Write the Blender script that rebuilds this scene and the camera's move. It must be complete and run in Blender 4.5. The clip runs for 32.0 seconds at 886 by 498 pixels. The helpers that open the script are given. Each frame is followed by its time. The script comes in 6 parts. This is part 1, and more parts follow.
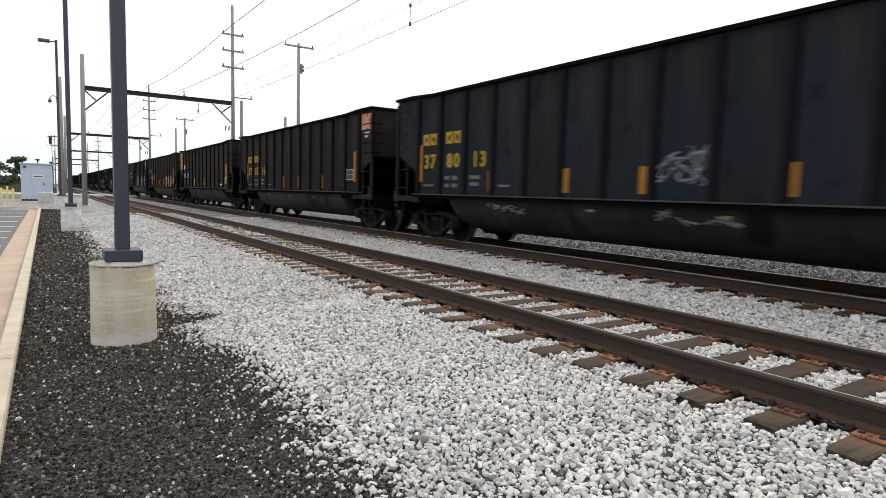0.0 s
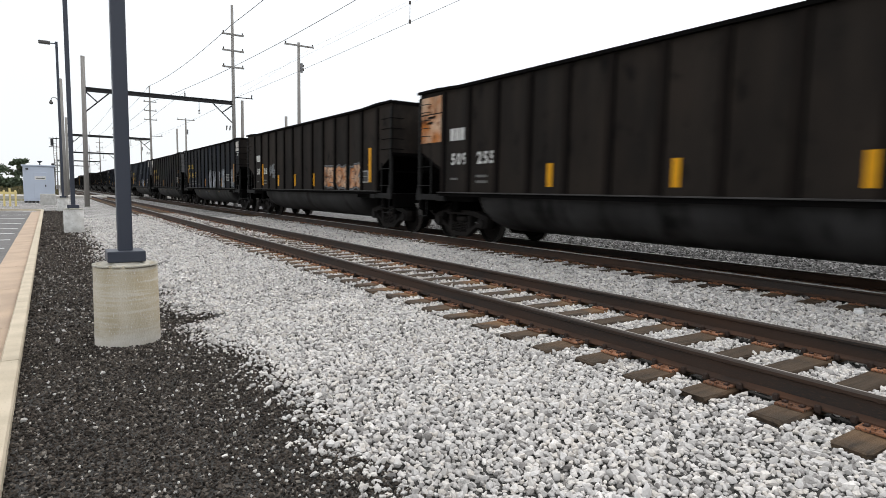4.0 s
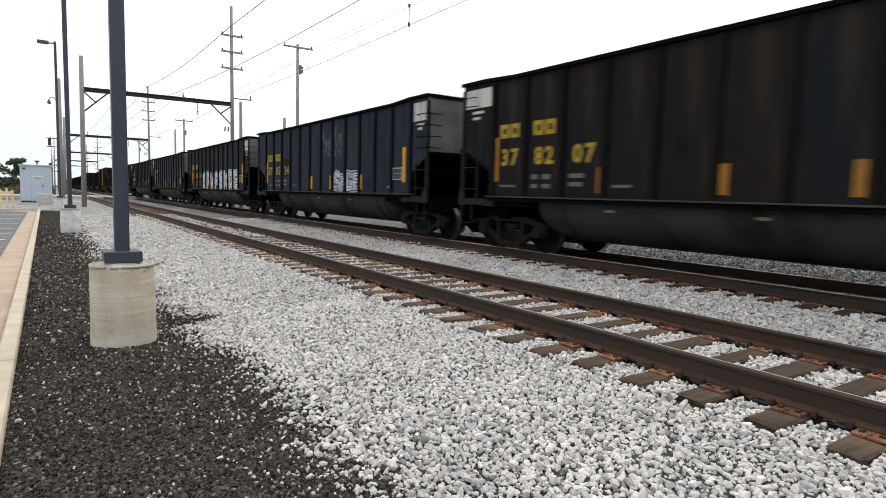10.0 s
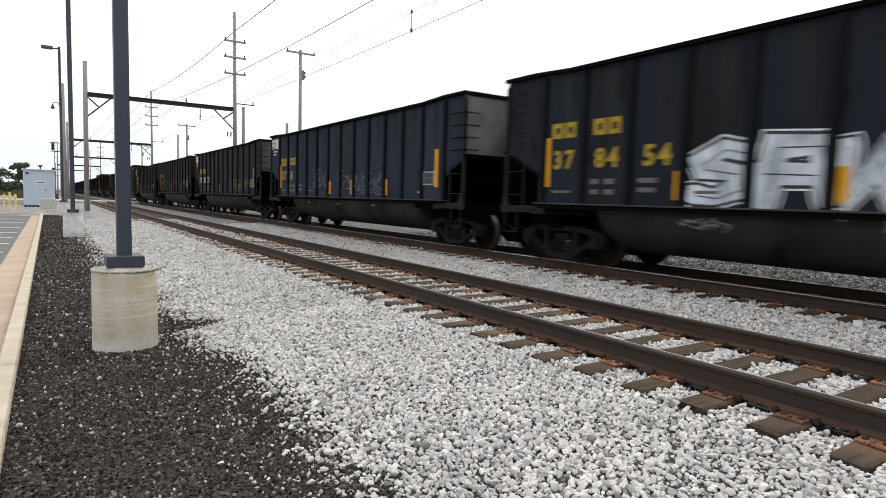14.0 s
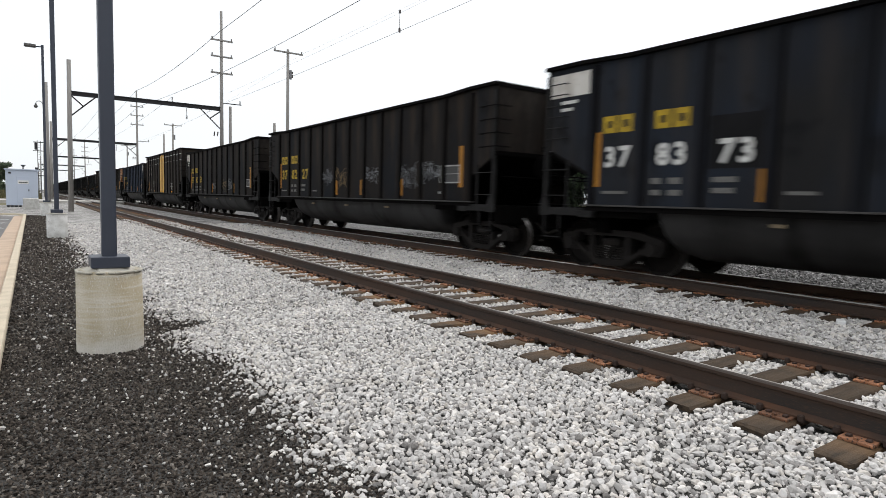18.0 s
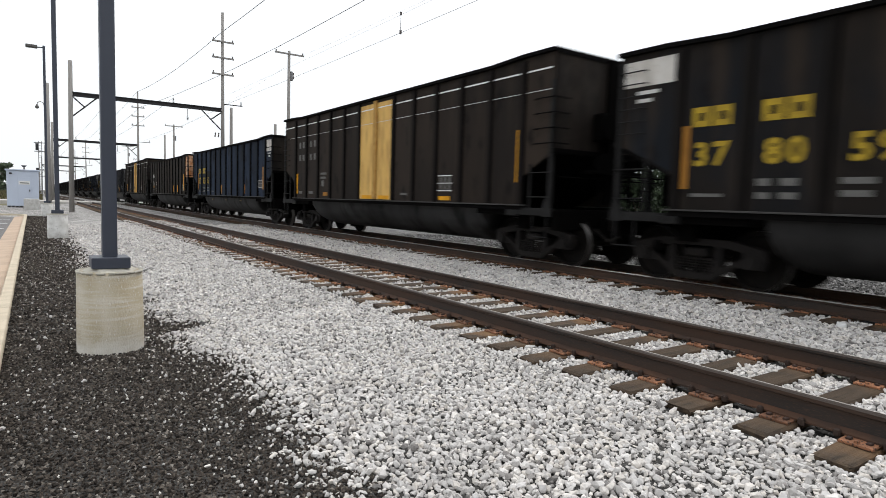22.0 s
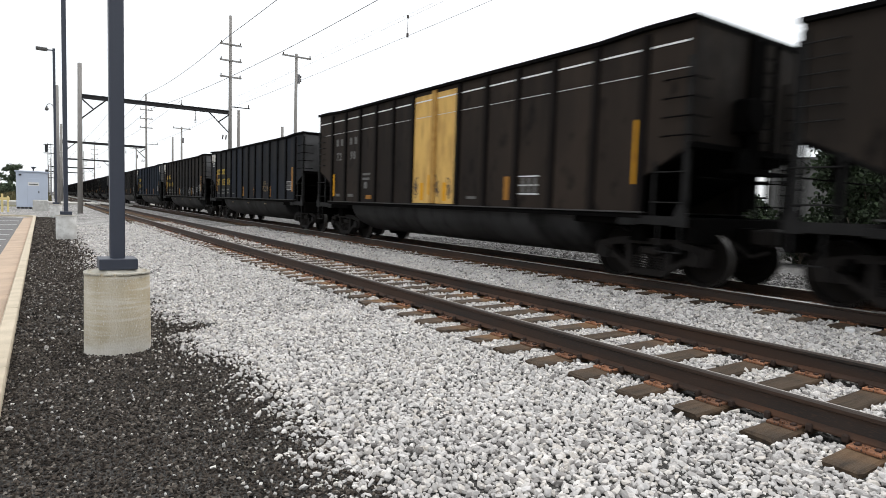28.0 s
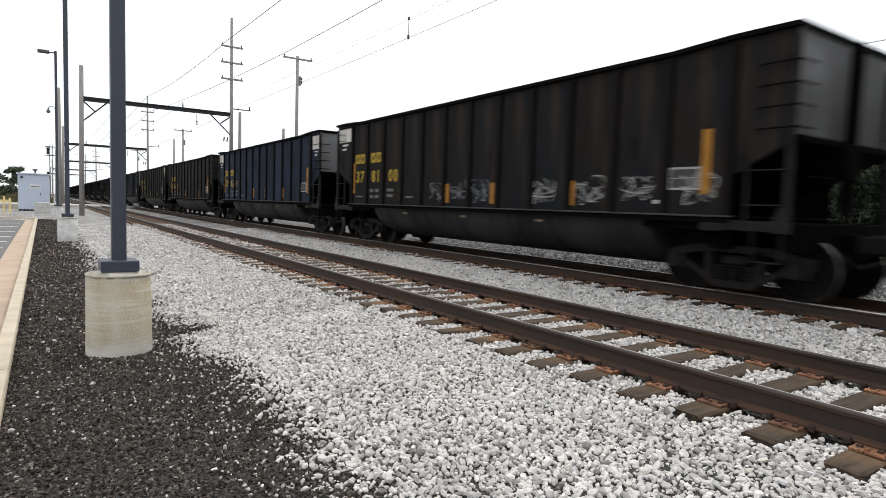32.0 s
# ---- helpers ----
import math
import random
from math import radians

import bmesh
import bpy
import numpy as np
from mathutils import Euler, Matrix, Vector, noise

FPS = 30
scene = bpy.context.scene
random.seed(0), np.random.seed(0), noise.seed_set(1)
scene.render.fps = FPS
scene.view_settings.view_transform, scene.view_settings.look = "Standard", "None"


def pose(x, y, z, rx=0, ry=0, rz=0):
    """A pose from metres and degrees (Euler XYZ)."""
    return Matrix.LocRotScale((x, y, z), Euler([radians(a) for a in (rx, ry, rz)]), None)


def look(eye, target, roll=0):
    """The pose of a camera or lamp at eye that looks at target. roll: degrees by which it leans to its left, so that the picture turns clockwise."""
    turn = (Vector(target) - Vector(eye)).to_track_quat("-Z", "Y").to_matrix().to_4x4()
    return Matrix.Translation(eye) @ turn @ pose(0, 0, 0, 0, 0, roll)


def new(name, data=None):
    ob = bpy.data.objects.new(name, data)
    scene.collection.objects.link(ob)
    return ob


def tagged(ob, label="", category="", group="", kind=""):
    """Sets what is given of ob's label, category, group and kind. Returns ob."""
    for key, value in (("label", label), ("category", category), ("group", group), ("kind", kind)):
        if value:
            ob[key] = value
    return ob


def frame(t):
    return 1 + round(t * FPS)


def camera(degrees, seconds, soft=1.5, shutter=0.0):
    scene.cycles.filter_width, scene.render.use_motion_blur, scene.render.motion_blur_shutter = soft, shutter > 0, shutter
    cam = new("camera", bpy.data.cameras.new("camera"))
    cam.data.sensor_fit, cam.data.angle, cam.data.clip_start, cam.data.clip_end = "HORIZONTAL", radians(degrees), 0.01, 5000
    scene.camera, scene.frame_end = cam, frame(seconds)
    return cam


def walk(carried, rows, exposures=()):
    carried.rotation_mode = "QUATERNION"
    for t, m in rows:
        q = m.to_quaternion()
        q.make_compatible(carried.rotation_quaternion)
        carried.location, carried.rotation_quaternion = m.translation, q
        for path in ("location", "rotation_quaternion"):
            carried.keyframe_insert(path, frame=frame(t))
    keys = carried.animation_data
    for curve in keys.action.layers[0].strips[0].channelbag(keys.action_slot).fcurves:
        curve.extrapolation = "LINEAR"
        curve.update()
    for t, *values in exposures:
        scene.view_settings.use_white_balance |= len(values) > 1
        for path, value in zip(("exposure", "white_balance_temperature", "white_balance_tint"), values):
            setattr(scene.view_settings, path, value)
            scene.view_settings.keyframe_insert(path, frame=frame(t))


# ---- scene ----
import itertools

EYE = Vector((0.0, 0.0, 1.204))
# seconds, heading east of the track's line, tilt down, lean
TURNS = [
    (0, 33.813, 5.260, 1.627), (0.5, 33.754, 5.197, 1.509), (1, 33.691, 5.215, 1.428), (1.5, 33.585, 5.306, 1.296),
    (2, 33.498, 5.345, 1.227), (2.5, 33.495, 5.350, 1.217), (3, 33.555, 5.351, 1.206), (3.5, 33.634, 5.439, 1.045),
    (5.5, 33.514, 5.614, 1.098), (6, 33.328, 5.598, 1.141), (6.5, 33.350, 5.547, 1.127), (7, 33.354, 5.531, 1.163),
    (7.5, 33.505, 5.544, 1.116), (8, 33.553, 5.514, 1.276), (8.5, 33.676, 5.448, 1.442), (9, 33.669, 5.382, 1.569),
    (9.5, 33.688, 5.311, 1.424), (10, 33.846, 5.226, 1.454), (10.5, 33.816, 5.083, 1.541), (11, 33.652, 5.042, 1.434),
    (11.5, 33.517, 5.004, 1.479), (12, 33.475, 4.902, 1.539), (12.5, 33.589, 4.840, 1.370), (13, 33.740, 4.771, 1.464),
    (13.5, 33.729, 4.735, 1.534), (14, 33.664, 4.723, 1.579), (14.5, 33.719, 4.716, 1.446), (16.5, 34.432, 4.834, 1.440),
    (17, 34.688, 4.799, 1.687), (17.5, 34.759, 4.691, 1.559), (18, 34.780, 4.670, 1.592), (18.5, 34.726, 4.695, 1.661),
    (19, 34.681, 4.725, 1.710), (19.5, 34.705, 4.735, 1.779), (20, 34.682, 4.691, 1.677), (20.5, 34.653, 4.647, 1.751),
    (21, 34.690, 4.629, 1.721), (21.5, 34.693, 4.639, 1.756), (22, 34.737, 4.515, 1.749), (22.5, 34.724, 4.434, 1.806),
    (23, 34.625, 4.487, 1.790), (23.5, 34.425, 4.513, 1.833), (24, 34.208, 4.608, 1.801), (24.5, 34.134, 4.731, 1.720),
    (25, 34.145, 4.811, 1.730), (25.5, 34.184, 4.848, 1.800), (27.5, 34.123, 4.362, 1.839), (28, 34.159, 4.265, 1.960),
    (28.5, 34.150, 4.115, 1.973), (29, 34.086, 3.987, 1.975), (29.5, 34.041, 3.920, 1.901), (30, 33.987, 3.893, 1.928),
    (30.5, 33.987, 3.909, 1.974), (31, 33.981, 3.939, 1.932), (31.5, 34.018, 4.017, 1.876), (32, 34.043, 4.113, 1.873),
]


def aim(heading, tilt, lean):
    a, b = radians(heading), radians(tilt)
    way = Vector((math.sin(a) * math.cos(b), math.cos(a) * math.cos(b), -math.sin(b)))
    return look(EYE, EYE + way * 10.0, lean)


cam = camera(73.47, 32.0, soft=0.65, shutter=0.5)
walk(cam, [(t, aim(h, d, r)) for t, h, d, r in TURNS], exposures=[(0.0, 0.22), (6.0, 0.19), (13.0, 0.22), (20.0, 0.18), (23.0, 0.24), (25.0, 0.09), (28.0, 0.30), (32.0, 0.27)])

# ---- daylight: a bright overcast sky ----
world = bpy.data.worlds.new("overcast_sky")
scene.world = world
world.use_nodes = True
wn, wl = world.node_tree.nodes, world.node_tree.links
wn.clear()
sky = wn.new("ShaderNodeTexSky")
sky.sky_type, sky.sun_disc = "NISHITA", False
sky.sun_elevation, sky.sun_rotation = radians(60), radians(60)
sky.air_density, sky.dust_density, sky.ozone_density = 1.0, 1.5, 1.0
pale = wn.new("ShaderNodeMix")          # an even deck of cloud over the clear sky
pale.data_type = "RGBA"
pale.inputs[0].default_value = 0.88
deck = wn.new("ShaderNodeMix")          # brighter overhead than at the horizon
deck.data_type = "RGBA"
deck.inputs[6].default_value, deck.inputs[7].default_value = (7.15, 7.45, 7.75, 1), (9.5, 9.6, 9.65, 1)
way, height, rise = wn.new("ShaderNodeTexCoord"), wn.new("ShaderNodeSeparateXYZ"), wn.new("ShaderNodeMapRange")
rise.inputs["From Max"].default_value = 0.55
wl.new(way.outputs["Generated"], height.inputs["Vector"])
wl.new(height.outputs["Z"], rise.inputs["Value"])
wl.new(rise.outputs["Result"], deck.inputs[0])
wl.new(deck.outputs[2], pale.inputs[7])
bg = wn.new("ShaderNodeBackground")
bg.inputs["Strength"].default_value = 0.12
wo = wn.new("ShaderNodeOutputWorld")
wl.new(sky.outputs["Color"], pale.inputs[6])
wl.new(pale.outputs[2], bg.inputs["Color"])
wl.new(bg.outputs["Background"], wo.inputs["Surface"])

sun = new("sun", bpy.data.lights.new("sun", "SUN"))
sun.data.energy, sun.data.angle, sun.data.color = 0.95, radians(14), (1.0, 0.97, 0.93)
sun.matrix_world = look((0, 0, 30), Vector((0, 0, 30)) - Vector((math.sin(radians(60)) * math.cos(radians(60)), math.cos(radians(60)) * math.cos(radians(60)), math.sin(radians(60)))))


# ---- materials ----
def material(name, tint, rough=0.8, metal=0.0, other=None, scale=6.0, fine=60.0, bump=0.15, amount=0.6, specks=None, per_piece=0.0, island=0.0, streaks=None, stretch=None, depth=0.01, gloss=0.5, apart=0.0):
    """A surface with variation at two scales: patches between two tints, fine grain, relief, optional dirt streaks and piece-to-piece change."""
    m = bpy.data.materials.new(name)
    m.use_nodes = True
    n, l = m.node_tree.nodes, m.node_tree.links
    p = n["Principled BSDF"]
    p.inputs["Roughness"].default_value, p.inputs["Metallic"].default_value = rough, metal
    p.inputs["Specular IOR Level"].default_value = gloss
    co = n.new("ShaderNodeTexCoord")
    mp = n.new("ShaderNodeMapping")
    if stretch:
        mp.inputs["Scale"].default_value = stretch
    l.new(co.outputs["Object"], mp.inputs["Vector"])
    big = n.new("ShaderNodeTexNoise")
    big.inputs["Scale"].default_value, big.inputs["Detail"].default_value = scale, 6.0
    l.new(mp.outputs["Vector"], big.inputs["Vector"])
    fac = big.outputs["Fac"]
    if apart:
        # every piece has its own patch of the pattern and its own share of the second tint
        own = n.new("ShaderNodeObjectInfo")
        far = n.new("ShaderNodeMath")
        far.operation = "MULTIPLY"
        far.inputs[1].default_value = 60.0
        l.new(own.outputs["Random"], far.inputs[0])
        l.new(far.outputs["Value"], mp.inputs["Location"])
        lean = n.new("ShaderNodeMapRange")
        lean.inputs["To Min"].default_value, lean.inputs["To Max"].default_value = -apart, apart
        l.new(own.outputs["Random"], lean.inputs["Value"])
        both = n.new("ShaderNodeMath")
        both.operation = "ADD"
        l.new(big.outputs["Fac"], both.inputs[0])
        l.new(lean.outputs["Result"], both.inputs[1])
        fac = both.outputs["Value"]
    small = n.new("ShaderNodeTexNoise")
    small.inputs["Scale"].default_value, small.inputs["Detail"].default_value = fine, 4.0
    l.new(mp.outputs["Vector"], small.inputs["Vector"])
    ramp = n.new("ShaderNodeMapRange")
    ramp.inputs["From Min"].default_value, ramp.inputs["From Max"].default_value = 0.35, 0.68
    ramp.inputs["To Max"].default_value = amount
    l.new(fac, ramp.inputs["Value"])
    mix = n.new("ShaderNodeMix")
    mix.data_type = "RGBA"
    mix.inputs[6].default_value = (*tint, 1)
    mix.inputs[7].default_value = (*(other or [c * 0.7 for c in tint]), 1)
    l.new(ramp.outputs["Result"], mix.inputs[0])
    out = mix.outputs[2]
    if specks:
        cut = n.new("ShaderNodeMapRange")
        cut.inputs["From Min"].default_value, cut.inputs["From Max"].default_value = specks[1], specks[1] + (0.06 if fine > 10 else 0.14)
        l.new(small.outputs["Fac"], cut.inputs["Value"])
        mx = n.new("ShaderNodeMix")
        mx.data_type = "RGBA"
        mx.inputs[7].default_value = (*specks[0], 1)
        l.new(cut.outputs["Result"], mx.inputs[0])
        l.new(out, mx.inputs[6])
        out = mx.outputs[2]
    if streaks:
        sm = n.new("ShaderNodeMapping")
        sm.inputs["Scale"].default_value = streaks[2]
        l.new(co.outputs["Object"], sm.inputs["Vector"])
        sn = n.new("ShaderNodeTexNoise")
        sn.inputs["Scale"].default_value, sn.inputs["Detail"].default_value = 1.0, 5.0
        l.new(sm.outputs["Vector"], sn.inputs["Vector"])
        sr = n.new("ShaderNodeMapRange")
        sr.inputs["From Min"].default_value, sr.inputs["From Max"].default_value, sr.inputs["To Max"].default_value = 0.46, 0.72, streaks[1]
        l.new(sn.outputs["Fac"], sr.inputs["Value"])
        sx = n.new("ShaderNodeMix")
        sx.data_type = "RGBA"
        sx.inputs[7].default_value = (*streaks[0], 1)
        l.new(sr.outputs["Result"], sx.inputs[0])
        l.new(out, sx.inputs[6])
        out = sx.outputs[2]
    if per_piece or island:
        src = n.new("ShaderNodeObjectInfo").outputs["Random"] if per_piece else n.new("ShaderNodeNewGeometry").outputs["Random Per Island"]
        k = per_piece or island
        vr = n.new("ShaderNodeMapRange")
        vr.inputs["To Min"].default_value, vr.inputs["To Max"].default_value = 1 - k, 1 + k
        l.new(src, vr.inputs["Value"])
        hs = n.new("ShaderNodeHueSaturation")
        l.new(vr.outputs["Result"], hs.inputs["Value"])
        l.new(out, hs.inputs["Color"])
        out = hs.outputs["Color"]
    l.new(out, p.inputs["Base Color"])
    rr = n.new("ShaderNodeMapRange")
    rr.inputs["To Min"].default_value, rr.inputs["To Max"].default_value = max(0.05, rough - 0.12), min(1.0, rough + 0.12)
    l.new(big.outputs["Fac"], rr.inputs["Value"])
    l.new(rr.outputs["Result"], p.inputs["Roughness"])
    if bump:
        bp = n.new("ShaderNodeBump")
        bp.inputs["Strength"].default_value, bp.inputs["Distance"].default_value = bump, depth
        l.new(small.outputs["Fac"], bp.inputs["Height"])
        l.new(bp.outputs["Normal"], p.inputs["Normal"])
    return m


def pebbled(name, tint, other, cell, dark, bump=1.0, spread=(0.82, 1.12)):
    """Ground strewn with stones too far off to be built: cells of uneven brightness with dark joints."""
    m = bpy.data.materials.new(name)
    m.use_nodes = True
    n, l = m.node_tree.nodes, m.node_tree.links
    p = n["Principled BSDF"]
    p.inputs["Roughness"].default_value = 0.95
    co = n.new("ShaderNodeTexCoord")
    v = n.new("ShaderNodeTexVoronoi")
    v.inputs["Scale"].default_value = 1.0 / cell
    l.new(co.outputs["Object"], v.inputs["Vector"])
    e = n.new("ShaderNodeTexVoronoi")
    e.feature = "DISTANCE_TO_EDGE"
    e.inputs["Scale"].default_value = 1.0 / cell
    l.new(co.outputs["Object"], e.inputs["Vector"])
    bw = n.new("ShaderNodeSeparateColor")
    l.new(v.outputs["Color"], bw.inputs["Color"])
    mix = n.new("ShaderNodeMix")
    mix.data_type = "RGBA"
    mix.inputs[6].default_value, mix.inputs[7].default_value = (*tint, 1), (*other, 1)
    l.new(bw.outputs[0], mix.inputs[0])
    big = n.new("ShaderNodeTexNoise")
    big.inputs["Scale"].default_value, big.inputs["Detail"].default_value = 0.8, 5.0
    l.new(co.outputs["Object"], big.inputs["Vector"])
    er = n.new("ShaderNodeMapRange")
    er.inputs["From Max"].default_value = 0.16
    er.inputs["To Min"].default_value = 0.75
    er.inputs["To Max"].default_value = 0.0
    l.new(e.outputs["Distance"], er.inputs["Value"])
    mx = n.new("ShaderNodeMix")
    mx.data_type = "RGBA"
    mx.inputs[7].default_value = (*dark, 1)
    l.new(er.outputs["Result"], mx.inputs[0])
    l.new(mix.outputs[2], mx.inputs[6])
    hs = n.new("ShaderNodeHueSaturation")
    br = n.new("ShaderNodeMapRange")
    br.inputs["From Min"].default_value, br.inputs["From Max"].default_value = 0.3, 0.7
    br.inputs["To Min"].default_value, br.inputs["To Max"].default_value = spread
    l.new(big.outputs["Fac"], br.inputs["Value"])
    l.new(br.outputs["Result"], hs.inputs["Value"])
    l.new(mx.outputs[2], hs.inputs["Color"])
    l.new(hs.outputs["Color"], p.inputs["Base Color"])
    bp = n.new("ShaderNodeBump")
    bp.inputs["Strength"].default_value, bp.inputs["Distance"].default_value = bump, cell * 0.5
    l.new(e.outputs["Distance"], bp.inputs["Height"])
    l.new(bp.outputs["Normal"], p.inputs["Normal"])
    return m


BALLAST_FAR = pebbled("crushed_limestone_ground", (0.60, 0.58, 0.56), (0.27, 0.26, 0.25), 0.06, (0.04, 0.04, 0.038), spread=(0.55, 1.2))


def stone(name, tints, rough=0.95, grain=70.0):
    """Broken stone: each lump takes one of several tints, with grain and relief of its own."""
    m = bpy.data.materials.new(name)
    m.use_nodes = True
    n, l = m.node_tree.nodes, m.node_tree.links
    p = n["Principled BSDF"]
    p.inputs["Roughness"].default_value, p.inputs["Specular IOR Level"].default_value = rough, 0.15
    geo = n.new("ShaderNodeNewGeometry")
    ramp = n.new("ShaderNodeValToRGB")
    ramp.color_ramp.interpolation = "LINEAR"
    while len(ramp.color_ramp.elements) < len(tints):
        ramp.color_ramp.elements.new(0.5)
    for e, (k, tint) in zip(ramp.color_ramp.elements, tints):
        e.position, e.color = k, (*tint, 1)
    l.new(geo.outputs["Random Per Island"], ramp.inputs["Fac"])
    co = n.new("ShaderNodeTexCoord")
    big, small = n.new("ShaderNodeTexNoise"), n.new("ShaderNodeTexNoise")
    big.inputs["Scale"].default_value, small.inputs["Scale"].default_value, small.inputs["Detail"].default_value = 1.3, grain, 5.0
    l.new(co.outputs["Object"], big.inputs["Vector"])
    l.new(co.outputs["Object"], small.inputs["Vector"])
    hs = n.new("ShaderNodeHueSaturation")
    mul = n.new("ShaderNodeMath")
    mul.operation = "ADD"
    a, b = n.new("ShaderNodeMapRange"), n.new("ShaderNodeMapRange")
    a.inputs["To Min"].default_value, a.inputs["To Max"].default_value = 0.36, 0.64
    b.inputs["To Min"].default_value, b.inputs["To Max"].default_value = 0.32, 0.68
    l.new(big.outputs["Fac"], a.inputs["Value"])
    l.new(small.outputs["Fac"], b.inputs["Value"])
    l.new(a.outputs["Result"], mul.inputs[0])
    l.new(b.outputs["Result"], mul.inputs[1])
    l.new(mul.outputs["Value"], hs.inputs["Value"])
    l.new(ramp.outputs["Color"], hs.inputs["Color"])
    l.new(hs.outputs["Color"], p.inputs["Base Color"])
    bp = n.new("ShaderNodeBump")
    bp.inputs["Strength"].default_value, bp.inputs["Distance"].default_value = 0.5, 0.006
    l.new(small.outputs["Fac"], bp.inputs["Height"])
    l.new(bp.outputs["Normal"], p.inputs["Normal"])
    return m


BALLAST = stone("crushed_limestone", ((0.0, (0.205, 0.194, 0.186)), (0.16, (0.460, 0.443, 0.430)), (0.60, (0.625, 0.607, 0.594)), (0.84, (0.605, 0.566, 0.522)), (1.0, (0.785, 0.76, 0.735))))
SOILED_STONE = stone("grey_soiled_stone", ((0.0, (0.07, 0.068, 0.066)), (0.5, (0.20, 0.195, 0.19)), (0.9, (0.33, 0.325, 0.32)), (1.0, (0.45, 0.44, 0.43))))
# Dark under the stones: the shade of their gaps is in its colour.
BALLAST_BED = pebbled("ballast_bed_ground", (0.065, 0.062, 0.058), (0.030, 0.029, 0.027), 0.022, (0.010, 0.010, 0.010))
SOILED_BED = pebbled("coal_soiled_ballast", (0.22, 0.215, 0.21), (0.10, 0.098, 0.095), 0.045, (0.02, 0.02, 0.02))
# Coal-dark bed; the shade under the train is put in this colour too.
COAL_SHADE_BED = pebbled("coal_dust_bed", (0.018, 0.0175, 0.017), (0.009, 0.009, 0.009), 0.03, (0.006, 0.006, 0.006))
MILLINGS_GROUND = pebbled("asphalt_millings_ground", (0.075, 0.070, 0.064), (0.035, 0.033, 0.031), 0.02, (0.012, 0.012, 0.012))
MILLINGS = stone("asphalt_millings", ((0.0, (0.014, 0.012, 0.0105)), (0.40, (0.048, 0.040, 0.034)), (0.78, (0.092, 0.077, 0.065)), (0.93, (0.16, 0.14, 0.12)), (1.0, (0.32, 0.295, 0.265))), grain=140.0)
ASPHALT = material("parking_asphalt", (0.145, 0.140, 0.138), 0.92, other=(0.105, 0.103, 0.102), scale=1.5, fine=150.0, bump=0.3, specks=((0.26, 0.25, 0.24), 0.60))
KERB_STONE = material("kerb_concrete", (0.58, 0.50, 0.385), 0.9, other=(0.43, 0.37, 0.275), scale=3.0, fine=60.0, bump=0.4, amount=0.8, specks=((0.30, 0.27, 0.21), 0.66))
GUTTER_STONE = material("gutter_concrete", (0.50, 0.375, 0.275), 0.9, other=(0.37, 0.285, 0.215), scale=1.6, fine=60.0, bump=0.4, amount=0.8, specks=((0.26, 0.21, 0.16), 0.67))
CONCRETE = material("pedestal_concrete", (0.50, 0.45, 0.355), 0.9, other=(0.37, 0.305, 0.195), scale=1.0, fine=30.0, bump=0.7, amount=0.9, stretch=(4.0, 4.0, 1.6), specks=((0.62, 0.60, 0.56), 0.62), streaks=((0.60, 0.58, 0.53), 0.6, (1.6, 1.6, 30.0)), depth=0.02)
PALE_CONCRETE = material("pale_grey_concrete", (0.60, 0.595, 0.58), 0.9, other=(0.40, 0.39, 0.37), scale=5.0, fine=28.0, bump=0.4, amount=0.9, specks=((0.30, 0.29, 0.27), 0.62))


def cement_lit_foot(m, low, high, tint):
    """Cement splashed low, uneven upper edge; its pale tint also lifts the shaded foot."""
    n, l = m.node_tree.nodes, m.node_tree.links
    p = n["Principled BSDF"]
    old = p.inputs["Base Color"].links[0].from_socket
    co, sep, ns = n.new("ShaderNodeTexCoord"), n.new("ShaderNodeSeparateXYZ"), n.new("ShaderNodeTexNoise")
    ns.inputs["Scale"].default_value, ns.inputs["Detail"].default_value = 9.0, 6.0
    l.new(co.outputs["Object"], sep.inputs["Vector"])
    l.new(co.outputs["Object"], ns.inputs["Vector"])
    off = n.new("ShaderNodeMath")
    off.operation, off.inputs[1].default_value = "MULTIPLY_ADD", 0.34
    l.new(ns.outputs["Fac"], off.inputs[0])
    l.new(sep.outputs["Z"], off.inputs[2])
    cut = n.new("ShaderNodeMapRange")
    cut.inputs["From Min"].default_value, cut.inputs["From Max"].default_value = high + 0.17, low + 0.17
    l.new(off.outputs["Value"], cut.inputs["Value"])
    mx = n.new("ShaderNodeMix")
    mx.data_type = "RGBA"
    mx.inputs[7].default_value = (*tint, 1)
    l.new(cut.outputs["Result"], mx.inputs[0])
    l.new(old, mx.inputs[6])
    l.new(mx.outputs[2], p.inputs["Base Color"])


cement_lit_foot(CONCRETE, -0.34, -0.16, (0.64, 0.61, 0.55))
GROUT = material("pale_grout", (0.52, 0.50, 0.44), 0.95, other=(0.38, 0.35, 0.28), scale=9.0, fine=60.0, bump=0.5)
CROSSING = material("crossing_concrete", (0.50, 0.48, 0.45), 0.9, scale=0.6, fine=20.0, bump=0.15)
GRASS_FAR = material("dry_weeds_ground", (0.14, 0.125, 0.06), 0.95, other=(0.07, 0.085, 0.035), scale=0.25, fine=5.0, bump=0.6, depth=0.1)
POLE_PAINT = material("slate_blue_pole_paint", (0.033, 0.040, 0.060), 0.45, other=(0.040, 0.047, 0.068), scale=3.0, fine=120.0, bump=0.04)
LAMP_GREY = material("lamp_head_grey", (0.10, 0.095, 0.09), 0.5, scale=8.0)
